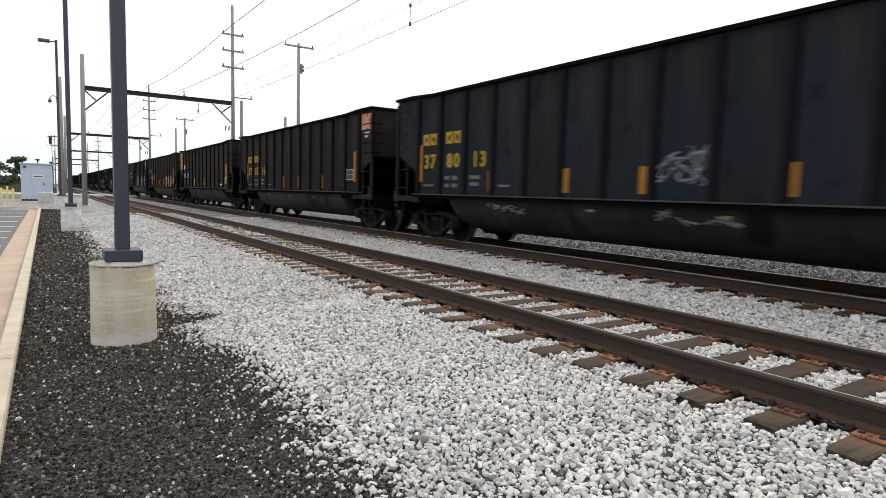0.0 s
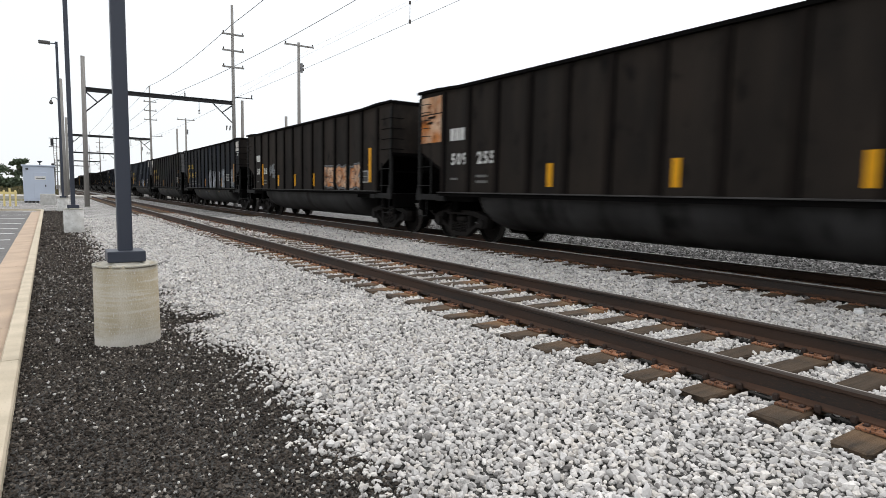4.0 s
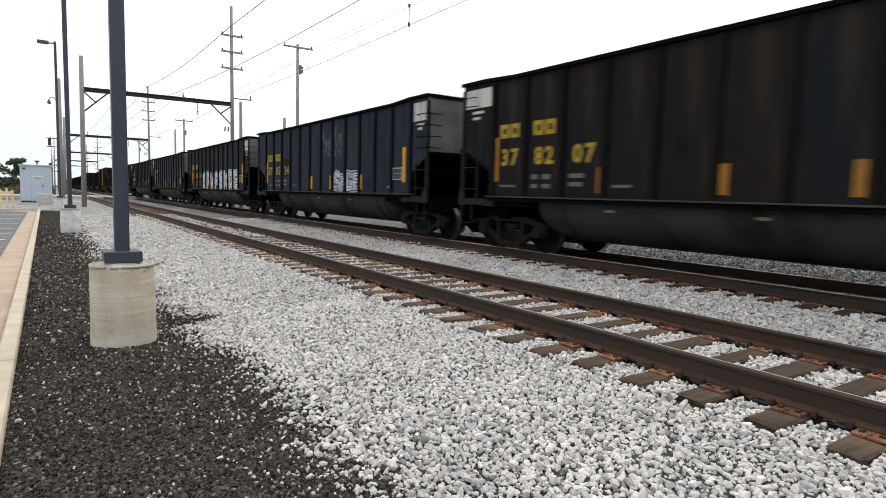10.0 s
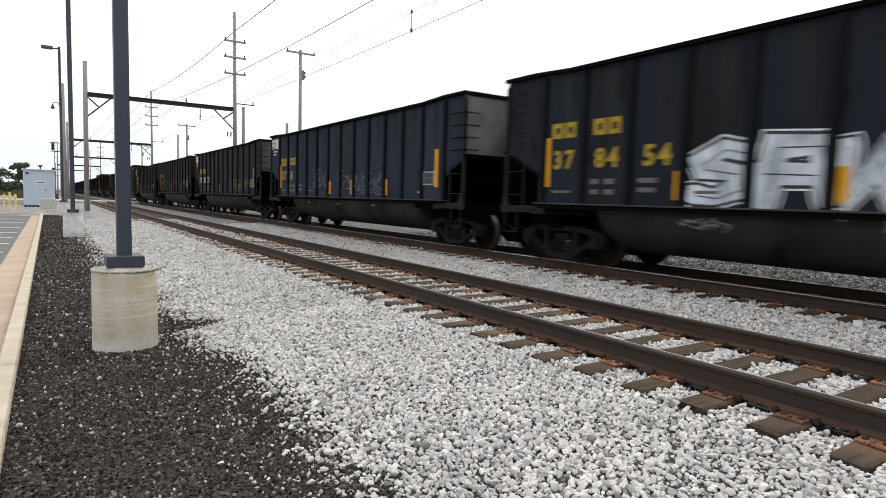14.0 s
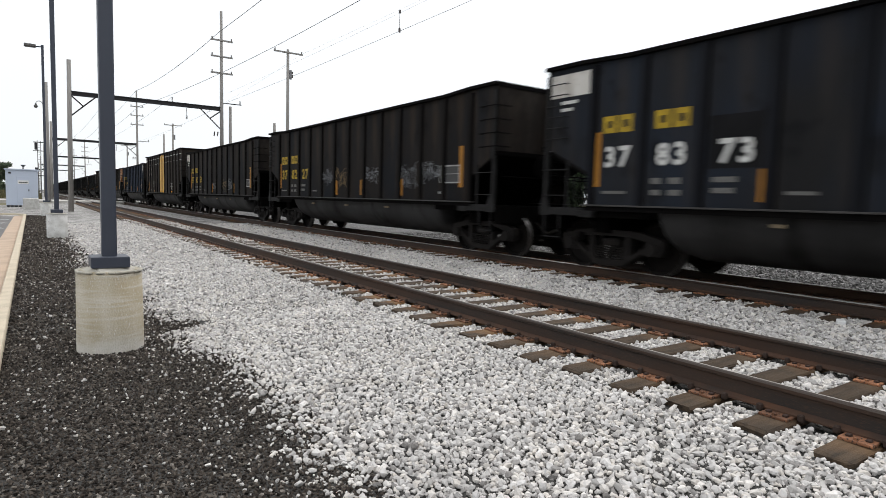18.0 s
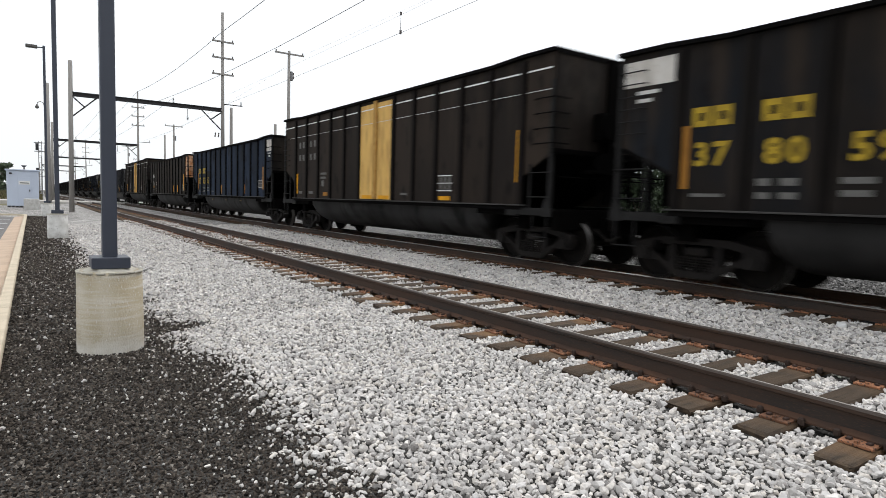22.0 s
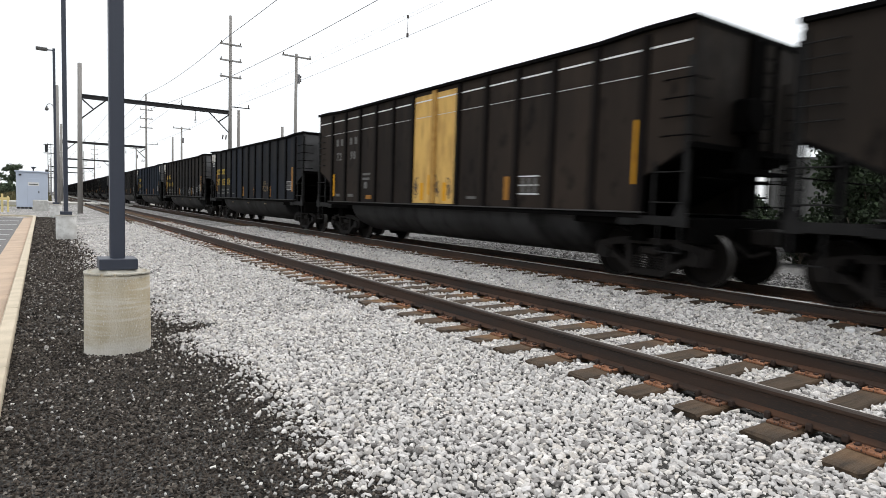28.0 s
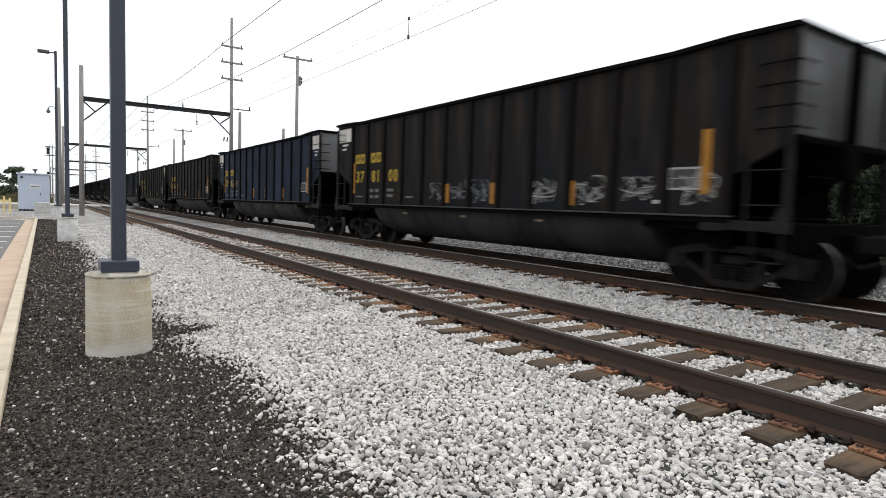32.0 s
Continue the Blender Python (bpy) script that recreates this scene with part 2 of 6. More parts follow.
WOOD_POLE = material("weathered_pole_wood", (0.30, 0.285, 0.27), 0.9, other=(0.19, 0.18, 0.17), scale=3.0, fine=50.0, stretch=(6.0, 6.0, 0.7), bump=0.3)
STEEL_POLE = material("grey_steel_pole", (0.20, 0.20, 0.21), 0.7, other=(0.14, 0.14, 0.15), scale=2.0, fine=40.0)
BEAM_STEEL = material("dark_beam_steel", (0.013, 0.0125, 0.015), 0.7, other=(0.020, 0.017, 0.017), scale=2.0)
CABLE = material("cable_black", (0.13, 0.13, 0.14), 0.6, bump=0.0)
INSULATOR = material("insulator_brown", (0.06, 0.045, 0.04), 0.3)
RAIL_RUST = material("rusty_rail_steel", (0.0175, 0.0132, 0.0108), 0.85, 0.0, other=(0.064, 0.030, 0.0145), scale=1.6, fine=70.0, amount=0.75, stretch=(3.0, 0.35, 3.0), bump=0.2, specks=((0.045, 0.024, 0.015), 0.56))
RAIL_TOP = material("polished_rail_head", (0.62, 0.60, 0.58), 0.46, 0.7, other=(0.45, 0.42, 0.40), scale=4.0, fine=60.0, stretch=(6.0, 0.2, 1.0), bump=0.03)
RAIL_DULL = material("dull_rail_head", (0.044, 0.033, 0.027), 0.5, 0.4, other=(0.030, 0.020, 0.015), scale=4.0, fine=60.0, stretch=(6.0, 0.2, 1.0), bump=0.03)
RAIL_FOOT = material("orange_rusted_rail_foot", (0.085, 0.038, 0.019), 0.9, other=(0.026, 0.018, 0.014), scale=2.6, fine=60.0, amount=1.0, stretch=(1.0, 1.0, 1.0), bump=0.2)
SPIKE = material("dark_spike_steel", (0.040, 0.020, 0.014), 0.8, 0.2, scale=20.0)
PLATE_RUST = material("rusty_tie_plate", (0.270, 0.118, 0.058), 0.9, 0.0, other=(0.130, 0.058, 0.030), scale=14.0, fine=60.0, bump=0.3, per_piece=0.45, specks=((0.030, 0.018, 0.013), 0.56))
ANCHOR = material("dark_rail_anchor", (0.035, 0.020, 0.014), 0.8, 0.2, scale=8.0)
TIE_WOOD = material("creosoted_tie_wood", (0.080, 0.052, 0.030), 0.92, other=(0.018, 0.0135, 0.0105), scale=3.0, fine=30.0, amount=0.9, stretch=(0.8, 6.0, 6.0), bump=0.8, per_piece=0.45, apart=0.15, streaks=((0.130, 0.092, 0.058), 0.5, (1.2, 40.0, 40.0)))


def rust_stain(m, at, reach, tint):
    """Rust washed out of the tie plates into the wood beside them."""
    n, l = m.node_tree.nodes, m.node_tree.links
    p = n["Principled BSDF"]
    old = p.inputs["Base Color"].links[0].from_socket
    co, sep, ns, own = n.new("ShaderNodeTexCoord"), n.new("ShaderNodeSeparateXYZ"), n.new("ShaderNodeTexNoise"), n.new("ShaderNodeObjectInfo")
    ns.inputs["Scale"].default_value, ns.inputs["Detail"].default_value = 7.0, 5.0
    l.new(co.outputs["Object"], sep.inputs["Vector"])
    l.new(co.outputs["Object"], ns.inputs["Vector"])
    steps = []
    for op, value in (("ABSOLUTE", 0.0), ("SUBTRACT", at), ("ABSOLUTE", 0.0), ("MULTIPLY", -1.0 / reach)):
        k = n.new("ShaderNodeMath")
        k.operation, k.inputs[1].default_value = op, value
        l.new(steps[-1].outputs["Value"] if steps else sep.outputs["X"], k.inputs[0])
        steps.append(k)
    add = n.new("ShaderNodeMath")
    add.operation = "ADD"
    l.new(steps[-1].outputs["Value"], add.inputs[0])
    l.new(ns.outputs["Fac"], add.inputs[1])
    cut = n.new("ShaderNodeMapRange")
    cut.inputs["From Min"].default_value, cut.inputs["From Max"].default_value, cut.inputs["To Max"].default_value = -0.55, 0.10, 1.0
    l.new(add.outputs["Value"], cut.inputs["Value"])
    share = n.new("ShaderNodeMath")
    share.operation = "MULTIPLY"
    l.new(cut.outputs["Result"], share.inputs[0])
    l.new(own.outputs["Random"], share.inputs[1])
    mx = n.new("ShaderNodeMix")
    mx.data_type = "RGBA"
    mx.inputs[7].default_value = (*tint, 1)
    l.new(share.outputs["Value"], mx.inputs[0])
    l.new(old, mx.inputs[6])
    l.new(mx.outputs[2], p.inputs["Base Color"])


rust_stain(TIE_WOOD, 0.7525, 0.42, (0.200, 0.105, 0.040))
SHED_PAINT = material("shed_pale_paint", (0.52, 0.58, 0.69), 0.6, other=(0.47, 0.52, 0.62), scale=0.7, fine=30.0, bump=0.03)
SHOP_GREY = material("grey_metal_cladding", (0.105, 0.104, 0.106), 0.6, other=(0.080, 0.079, 0.081), scale=0.5, fine=20.0, stretch=(1.0, 6.0, 0.2), bump=0.04)
WHITE_PAINT = material("white_paint", (0.78, 0.78, 0.78), 0.7, other=(0.62, 0.62, 0.61), scale=8.0, bump=0.05)
DARK_TRIM = material("dark_metal_trim", (0.03, 0.03, 0.035), 0.6)
YELLOW_POST = material("barrier_yellow_paint", (0.78, 0.64, 0.27), 0.6, other=(0.70, 0.58, 0.32), scale=5.0)
ORANGE_STRIPE = material("reflector_orange", (0.36, 0.165, 0.028), 0.6, other=(0.22, 0.10, 0.02), scale=4.0, fine=30.0, bump=0.05, gloss=0.12)
BRIGHT_STRIPE = material("reflector_amber", (0.70, 0.34, 0.012), 0.6, other=(0.54, 0.24, 0.012), scale=4.0, fine=30.0, bump=0.05, gloss=0.12)
YELLOW_LETTER = material("lettering_yellow", (0.44, 0.30, 0.026), 0.6, other=(0.17, 0.115, 0.025), scale=6.0, bump=0.0, gloss=0.12)
WHITE_LETTER = material("lettering_white", (0.60, 0.60, 0.58), 0.7, other=(0.36, 0.35, 0.34), scale=6.0, bump=0.0)
FAINT_LETTER = material("lettering_dusty", (0.13, 0.127, 0.12), 0.7, other=(0.045, 0.045, 0.042), scale=9.0, bump=0.0)
GRAFFITI = material("spray_paint_silver", (0.70, 0.745, 0.81), 0.6, other=(0.30, 0.33, 0.38), scale=2.6, fine=12.0, amount=0.9, bump=0.0, streaks=((0.12, 0.135, 0.16), 0.45, (1.0, 9.0, 1.5)))
GRAFFITI_LIME = material("spray_paint_faded_lime", (0.13, 0.15, 0.045), 0.7, other=(0.05, 0.06, 0.03), scale=6.0, bump=0.0)
GRAFFITI_GOLD = material("spray_paint_faded_gold", (0.22, 0.14, 0.05), 0.7, other=(0.10, 0.08, 0.05), scale=6.0, bump=0.0)
GRAFFITI_WHITE = material("spray_paint_white", (0.74, 0.77, 0.82), 0.6, other=(0.34, 0.36, 0.40), scale=4.0, bump=0.0)
GRAFFITI_FAINT = material("spray_paint_faded", (0.20, 0.21, 0.225), 0.7, other=(0.09, 0.094, 0.10), scale=4.0, amount=0.9, bump=0.0)
GRAFFITI_DIM = material("spray_paint_dulled_silver", (0.34, 0.37, 0.42), 0.6, other=(0.05, 0.055, 0.065), scale=1.6, fine=12.0, amount=1.0, bump=0.0, streaks=((0.04, 0.045, 0.055), 0.7, (1.0, 7.0, 1.2)))
MARK_GREY = material("lettering_grey", (0.34, 0.34, 0.33), 0.7, other=(0.20, 0.20, 0.19), scale=9.0, bump=0.0)
GRAFFITI_BLACK = material("spray_paint_black", (0.012, 0.012, 0.014), 0.5, bump=0.0)
PATCH_WHITE = material("white_panel_paint", (0.62, 0.60, 0.57), 0.6, other=(0.46, 0.42, 0.37), scale=2.5, fine=18.0, bump=0.05, specks=((0.10, 0.08, 0.07), 0.66), streaks=((0.12, 0.09, 0.07), 0.6, (1.0, 7.0, 1.0)))
PATCH_RUST = material("rusty_panel", (0.46, 0.155, 0.032), 0.8, other=(0.66, 0.53, 0.40), scale=2.4, fine=4.5, amount=0.8, bump=0.1, specks=((0.13, 0.040, 0.014), 0.53), streaks=((0.09, 0.035, 0.015), 0.5, (1.0, 6.0, 1.0)), gloss=0.12)
TAN_TAG = material("tan_tag_paint", (0.22, 0.165, 0.10), 0.7, other=(0.10, 0.08, 0.05), scale=9.0)
BOX_GREY = material("data_panel_grey", (0.030, 0.030, 0.031), 0.7, other=(0.060, 0.060, 0.060), scale=16.0, fine=60.0)
BLACK_BODY = material("coal_car_black", (0.0150, 0.0124, 0.0109), 0.7, other=(0.0102, 0.0123, 0.0156), scale=0.9, fine=3.0, amount=1.0, stretch=(1.0, 0.9, 0.6), bump=0.06, streaks=((0.040, 0.029, 0.021), 0.75, (0.6, 2.6, 0.40)), specks=((0.0062, 0.0060, 0.0062), 0.58), gloss=0.06, per_piece=0.09, apart=0.06)
BLUE_BODY = material("coal_car_blue_black", (0.0160, 0.0160, 0.0170), 0.7, other=(0.0160, 0.0214, 0.0323), scale=0.6, fine=3.0, amount=1.0, stretch=(1.0, 0.9, 0.6), bump=0.06, streaks=((0.034, 0.030, 0.028), 0.7, (0.6, 2.6, 0.40)), specks=((0.0075, 0.0080, 0.0092), 0.58), gloss=0.06, per_piece=0.09, apart=0.03)
SLATE_BODY = material("coal_car_slate_blue", (0.0204, 0.0252, 0.0366), 0.7, other=(0.0314, 0.0394, 0.0570), scale=0.9, fine=3.0, amount=1.0, stretch=(1.0, 0.9, 0.6), bump=0.06, streaks=((0.012, 0.0135, 0.0165), 0.7, (0.6, 2.6, 0.40)), specks=((0.0100, 0.0115, 0.0150), 0.58), gloss=0.06, per_piece=0.09, apart=0.05)
NAVY_BODY = material("coal_car_navy", (0.0126, 0.0175, 0.0290), 0.7, other=(0.0232, 0.0348, 0.0599), scale=0.9, fine=2.2, amount=1.0, stretch=(1.0, 0.9, 0.6), bump=0.06, streaks=((0.0060, 0.0066, 0.0082), 0.85, (0.6, 2.2, 0.30)), specks=((0.0055, 0.0062, 0.0085), 0.55), gloss=0.06, per_piece=0.09, apart=0.08)
BROWN_BODY = material("coal_car_brown", (0.0147, 0.0127, 0.0115), 0.7, other=(0.0288, 0.0227, 0.0186), scale=0.9, fine=3.0, amount=1.0, stretch=(1.0, 0.9, 0.6), bump=0.06, streaks=((0.030, 0.0245, 0.0205), 0.7, (0.6, 2.6, 0.40)), specks=((0.0070, 0.0062, 0.0058), 0.58), gloss=0.06, per_piece=0.09, apart=0.06)
UMBER_BODY = material("coal_car_umber", (0.0180, 0.0146, 0.0128), 0.7, other=(0.0338, 0.0257, 0.0207), scale=0.7, fine=3.0, amount=1.0, stretch=(1.0, 0.9, 0.5), bump=0.06, streaks=((0.038, 0.029, 0.0225), 0.7, (0.6, 2.4, 0.32)), specks=((0.0080, 0.0070, 0.0065), 0.58), gloss=0.06, per_piece=0.14, apart=0.08)
# Near black with the shade of rib flanks and sill web put in.
RIB_SHADE = material("sooty_rib_steel", (0.0036, 0.0035, 0.0037), 0.9, other=(0.007, 0.006, 0.0055), scale=2.0, fine=35.0, bump=0.06, gloss=0.04)
TUB_GRIME = material("grimy_tub_steel", (0.038, 0.0375, 0.038), 0.6, other=(0.0150, 0.0146, 0.0146), scale=0.9, fine=2.0, amount=0.95, stretch=(0.4, 1.0, 0.35), bump=0.03, specks=((0.0042, 0.0040, 0.0040), 0.53), streaks=((0.050, 0.047, 0.045), 0.25, (0.5, 0.9, 3.4)), gloss=0.12, apart=0.16)
# Paler than the web: the sill's lit edge is put in the tint.
SILL_LIT = material("dusty_sill_steel", (0.058, 0.056, 0.055), 0.7, other=(0.028, 0.026, 0.025), scale=2.0, fine=30.0, gloss=0.2)
TREAD = material("polished_wheel_tread", (0.20, 0.19, 0.185), 0.45, 0.8, other=(0.12, 0.11, 0.105), scale=6.0, bump=0.02)
RIB_PAINT = {
    body.name: material(body.name + "_rib", tint, 0.8, other=[c * 0.55 for c in tint], scale=1.4, fine=35.0, bump=0.06, gloss=0.05, stretch=(1.0, 1.0, 0.4), apart=0.12)
    for body, tint in ((BLACK_BODY, (0.0115, 0.0100, 0.0092)), (BLUE_BODY, (0.0115, 0.0125, 0.0155)), (SLATE_BODY, (0.0145, 0.0180, 0.0255)), (NAVY_BODY, (0.0085, 0.0112, 0.0180)), (BROWN_BODY, (0.0140, 0.0110, 0.0096)), (UMBER_BODY, (0.0160, 0.0132, 0.0120)))
}
PATCH_DARK = material("black_touch_up_paint", (0.0105, 0.0105, 0.0115), 0.7, other=(0.0070, 0.0070, 0.0075), scale=3.0, gloss=0.06)
# Blacker than bare steel: the deep shade below and between cars is in it.
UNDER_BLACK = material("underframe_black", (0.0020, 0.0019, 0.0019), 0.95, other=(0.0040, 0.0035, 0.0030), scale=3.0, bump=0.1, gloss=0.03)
# Paler than the sides: sky light on the ends is put in the tint.
END_GREY = material("dusty_end_steel", (0.160, 0.160, 0.163), 0.8, other=(0.030, 0.029, 0.029), scale=1.3, fine=30.0, apart=0.12, streaks=((0.020, 0.019, 0.018), 0.8, (1.6, 1.0, 0.5)))
END_MID = material("soot_streaked_end_steel", (0.095, 0.095, 0.097), 0.8, other=(0.020, 0.019, 0.019), scale=1.1, fine=30.0, amount=0.95, apart=0.12, streaks=((0.012, 0.0115, 0.011), 0.8, (1.6, 1.0, 0.5)))
END_DARK = material("sooty_end_steel", (0.014, 0.012, 0.011), 0.8, other=(0.026, 0.019, 0.014), scale=1.3, fine=30.0, streaks=((0.060, 0.050, 0.040), 0.4, (2.2, 1.0, 1.6)), gloss=0.1)
TRUCK_STEEL = material("truck_cast_steel", (0.0115, 0.0102, 0.0098), 0.8, other=(0.021, 0.0176, 0.0155), scale=5.0, fine=40.0, bump=0.2, gloss=0.12)
WHEEL_STEEL = material("wheel_steel", (0.0075, 0.0066, 0.0062), 0.7, other=(0.014, 0.0112, 0.0095), scale=5.0, fine=40.0, bump=0.1, gloss=0.06)
STEP_STEEL = material("sooty_step_steel", (0.0135, 0.0132, 0.0132), 0.7, other=(0.007, 0.0066, 0.0066), scale=4.0, fine=40.0, bump=0.1, gloss=0.15)
GOLD_RUST = material("rusted_gold_paint", (0.46, 0.27, 0.075), 0.7, other=(0.26, 0.12, 0.035), scale=5.0, fine=40.0, bump=0.1, gloss=0.12)
DOOR_GOLD = material("gold_panel_paint", (0.68, 0.43, 0.13), 0.6, other=(0.56, 0.34, 0.11), scale=2.5, fine=40.0, bump=0.05, streaks=((0.24, 0.13, 0.04), 0.55, (1.0, 5.0, 1.2)), gloss=0.12)
BARK = material("tree_bark", (0.10, 0.08, 0.06), 0.95, fine=40.0)
LEAF = material("tree_leaf", (0.016, 0.029, 0.010), 0.8, other=(0.028, 0.046, 0.016), scale=3.0, bump=0.0, island=0.5)
# Lighter and greyer than LEAF: the haze of distance is in the tint.
LEAF_FAR = material("far_tree_leaf", (0.060, 0.085, 0.050), 0.8, other=(0.085, 0.108, 0.062), scale=1.0, bump=0.0, island=0.4)
WEEDS = material("dry_weeds", (0.13, 0.105, 0.05), 0.9, other=(0.06, 0.075, 0.03), scale=0.4, bump=0.0, island=0.5)


# ---- mesh helpers ----
def part(name, bm, mat, parent=None, label="", smooth=False):
    """Links a bmesh as one mesh object under a thing or a part."""
    me = bpy.data.meshes.new(name)
    bm.to_mesh(me)
    bm.free()
    for m in mat if isinstance(mat, (list, tuple)) else (mat,):
        me.materials.append(m)
    if smooth:
        me.polygons.foreach_set("use_smooth", [True] * len(me.polygons))
    ob = new(name, me)
    if parent:
        ob.parent = parent
    if label:
        ob["label"] = label
    return ob


def again(ob, parent, m=None, name=None):
    """Another object on the same mesh."""
    o = new(name or ob.name.split(".")[0], ob.data)
    o.parent = parent
    if m is not None:
        o.matrix_basis = m
    if "label" in ob:
        o["label"] = ob["label"]
    return o


def box(bm, x0, x1, y0, y1, z0, z1, slot=0, bevel=0.0):
    vs = bmesh.ops.create_cube(bm, size=1.0, matrix=Matrix.Translation(((x0 + x1) / 2, (y0 + y1) / 2, (z0 + z1) / 2)) @ Matrix.Diagonal((abs(x1 - x0), abs(y1 - y0), abs(z1 - z0), 1)))["verts"]
    fs = {f for v in vs for f in v.link_faces}
    for f in fs:
        f.material_index = slot
    if bevel:
        es = list({e for f in fs for e in f.edges})
        for f in bmesh.ops.bevel(bm, geom=es, offset=bevel, segments=1, affect="EDGES")["faces"]:
            f.material_index = slot
    return bm


def boxed(*args, **kw):
    return box(bmesh.new(), *args, **kw)


def rod(bm, a, b, r, sides=8, r2=None, slot=0, caps=True):
    a, b = Vector(a), Vector(b)
    m = Matrix.Translation((a + b) / 2) @ (b - a).to_track_quat("Z", "Y").to_matrix().to_4x4()
    vs = bmesh.ops.create_cone(bm, cap_ends=caps, segments=sides, radius1=r, radius2=r if r2 is None else r2, depth=(b - a).length, matrix=m)["verts"]
    for f in {f for v in vs for f in v.link_faces}:
        f.material_index = slot
    return bm


def plate(bm, pts, thick, axis, slot=0):
    """A flat outline given as 3D points, thickened along an axis."""
    d = Vector(axis).normalized() * thick
    lo = [bm.verts.new(Vector(p)) for p in pts]
    hi = [bm.verts.new(Vector(p) + d) for p in pts]
    fs = [bm.faces.new(lo), bm.faces.new(hi[::-1])]
    for i in range(len(pts)):
        j = (i + 1) % len(pts)
        fs.append(bm.faces.new((lo[j], lo[i], hi[i], hi[j])))
    for f in fs:
        f.material_index = slot
    bmesh.ops.recalc_face_normals(bm, faces=fs)
    return bm


def extrude_y(bm, outline, y0, y1, slot=0):
    """An outline in x and z run along y."""
    return plate(bm, [(x, y0, z) for x, z in outline], y1 - y0, (0, 1, 0), slot)


def thing(name, label, category, group="", at=None, kind=""):
    e = new(name)
    if at is not None:
        e.matrix_basis = at
    return tagged(e, label, category, group, kind)


def mesh_arrays(name, verts, faces, mat):
    me = bpy.data.meshes.new(name)
    nf, k = faces.shape
    me.vertices.add(len(verts))
    me.vertices.foreach_set("co", verts.astype(np.float32).ravel())
    me.loops.add(nf * k)
    me.loops.foreach_set("vertex_index", faces.astype(np.int32).ravel())
    me.polygons.add(nf)
    me.polygons.foreach_set("loop_start", np.arange(0, nf * k, k, dtype=np.int32))
    me.update(calc_edges=True)
    me.polygons.foreach_set("use_smooth", np.zeros(nf, dtype=bool))
    me.materials.append(mat)
    return new(name, me)

# ---- ground: one sheet ----
RAIL_1, RAIL_2 = 4.226, 9.015          # near rail of each track, at the head's middle
GAUGE = 1.505
SHOULDER = [(0.0, 1.18), (2.7, 1.28), (3.8, 1.42), (5.4, 1.44), (6.3, 1.25), (6.95, 1.22), (7.15, 1.56), (7.45, 1.58), (7.7, 1.25), (8.9, 1.18), (9.3, 1.42), (9.6, 1.12), (12.2, 1.10), (12.5, 1.85), (13.4, 1.62), (13.7, 1.0), (16.0, 0.92), (20.0, 0.90), (42.0, 0.95), (44.0, -0.2), (5000.0, -0.2)]


def edge_of_millings(y):
    for (a, p), (b, q) in zip(SHOULDER, SHOULDER[1:]):
        if y <= b:
            k = max(0.0, (y - a) / (b - a))
            return p + (q - p) * k + 0.16 * noise.noise((y * 1.7, 3.0, 0.0)) + 0.08 * noise.noise((y * 6.0, 9.0, 0.0))
    return 0.0


PROFILE = [(-5000.0, -0.50), (-60.0, -0.45), (-0.40, -0.42), (-0.26, -0.34), (1.2, -0.335), (2.2, -0.29), (3.3, -0.235), (6.6, -0.235), (7.3, -0.27), (8.2, -0.235), (11.4, -0.235), (13.5, -0.25), (18.0, -0.36), (40.0, -0.52), (5000.0, -0.60)]


def ground_z(x, y):
    for (a, p), (b, q) in zip(PROFILE, PROFILE[1:]):
        if x <= b:
            z = p + (q - p) * (x - a) / (b - a)
            break
    if x < -0.2 and y > 43.0:
        z = -0.36 + (z + 0.36) * 0.2
    if -0.2 < x < 3.6 and y < 40:
        z += 0.02 * noise.noise((x * 1.3, y * 1.3, 0.0))
    return z


def build_ground():
    xs = [-3000, -600, -200, -80, -40, -20, -10, -5, -2, -1, -0.45, -0.40, -0.27, -0.26] + [-0.2 + 0.1 * i for i in range(1, 25)] + [2.6, 3.3, 4.2, 5.7, 6.6, 7.3, 8.2, 8.86, 9.4, 10.0, 10.72, 11.4, 12.6, 14.5, 20, 26, 40, 100, 300, 1000, 3000]
    ys = [-60, -40, -25, -16] + [-12 + 0.5 * i for i in range(24)] + [0.12 * i for i in range(0, 130)] + [16 + 0.5 * i for i in range(0, 60)] + [50, 56, 62, 70, 80, 95, 120, 160, 220, 320, 500, 900, 1800, 4000]
    bm = bmesh.new()
    grid = [[bm.verts.new((x, y, ground_z(x, y))) for x in xs] for y in ys]
    for j in range(len(ys) - 1):
        for i in range(len(xs) - 1):
            f = bm.faces.new((grid[j][i], grid[j][i + 1], grid[j + 1][i + 1], grid[j + 1][i]))
            c = f.calc_center_median()
            if c.x < -0.26:
                f.material_index = 2 if c.y < 43 and c.x > -45 else (0 if c.y < 74 and c.x > -4 else 3)
            elif c.x < edge_of_millings(c.y) and c.y < 43:
                f.material_index = 1
            elif c.x > 26:
                f.material_index = 3
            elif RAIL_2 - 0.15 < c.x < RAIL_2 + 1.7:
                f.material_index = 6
            elif c.x > 10.5:
                f.material_index = 5
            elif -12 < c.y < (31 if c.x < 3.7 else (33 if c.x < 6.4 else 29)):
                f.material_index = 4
            f.smooth = True
    g = part("ground", bm, [BALLAST_FAR, MILLINGS_GROUND, ASPHALT, GRASS_FAR, BALLAST_BED, SOILED_BED, COAL_SHADE_BED])
    return tagged(g, "pale crushed limestone beside dark asphalt millings and a parking lot", "ground", kind="structure")


build_ground()

# ---- crushed stone ----


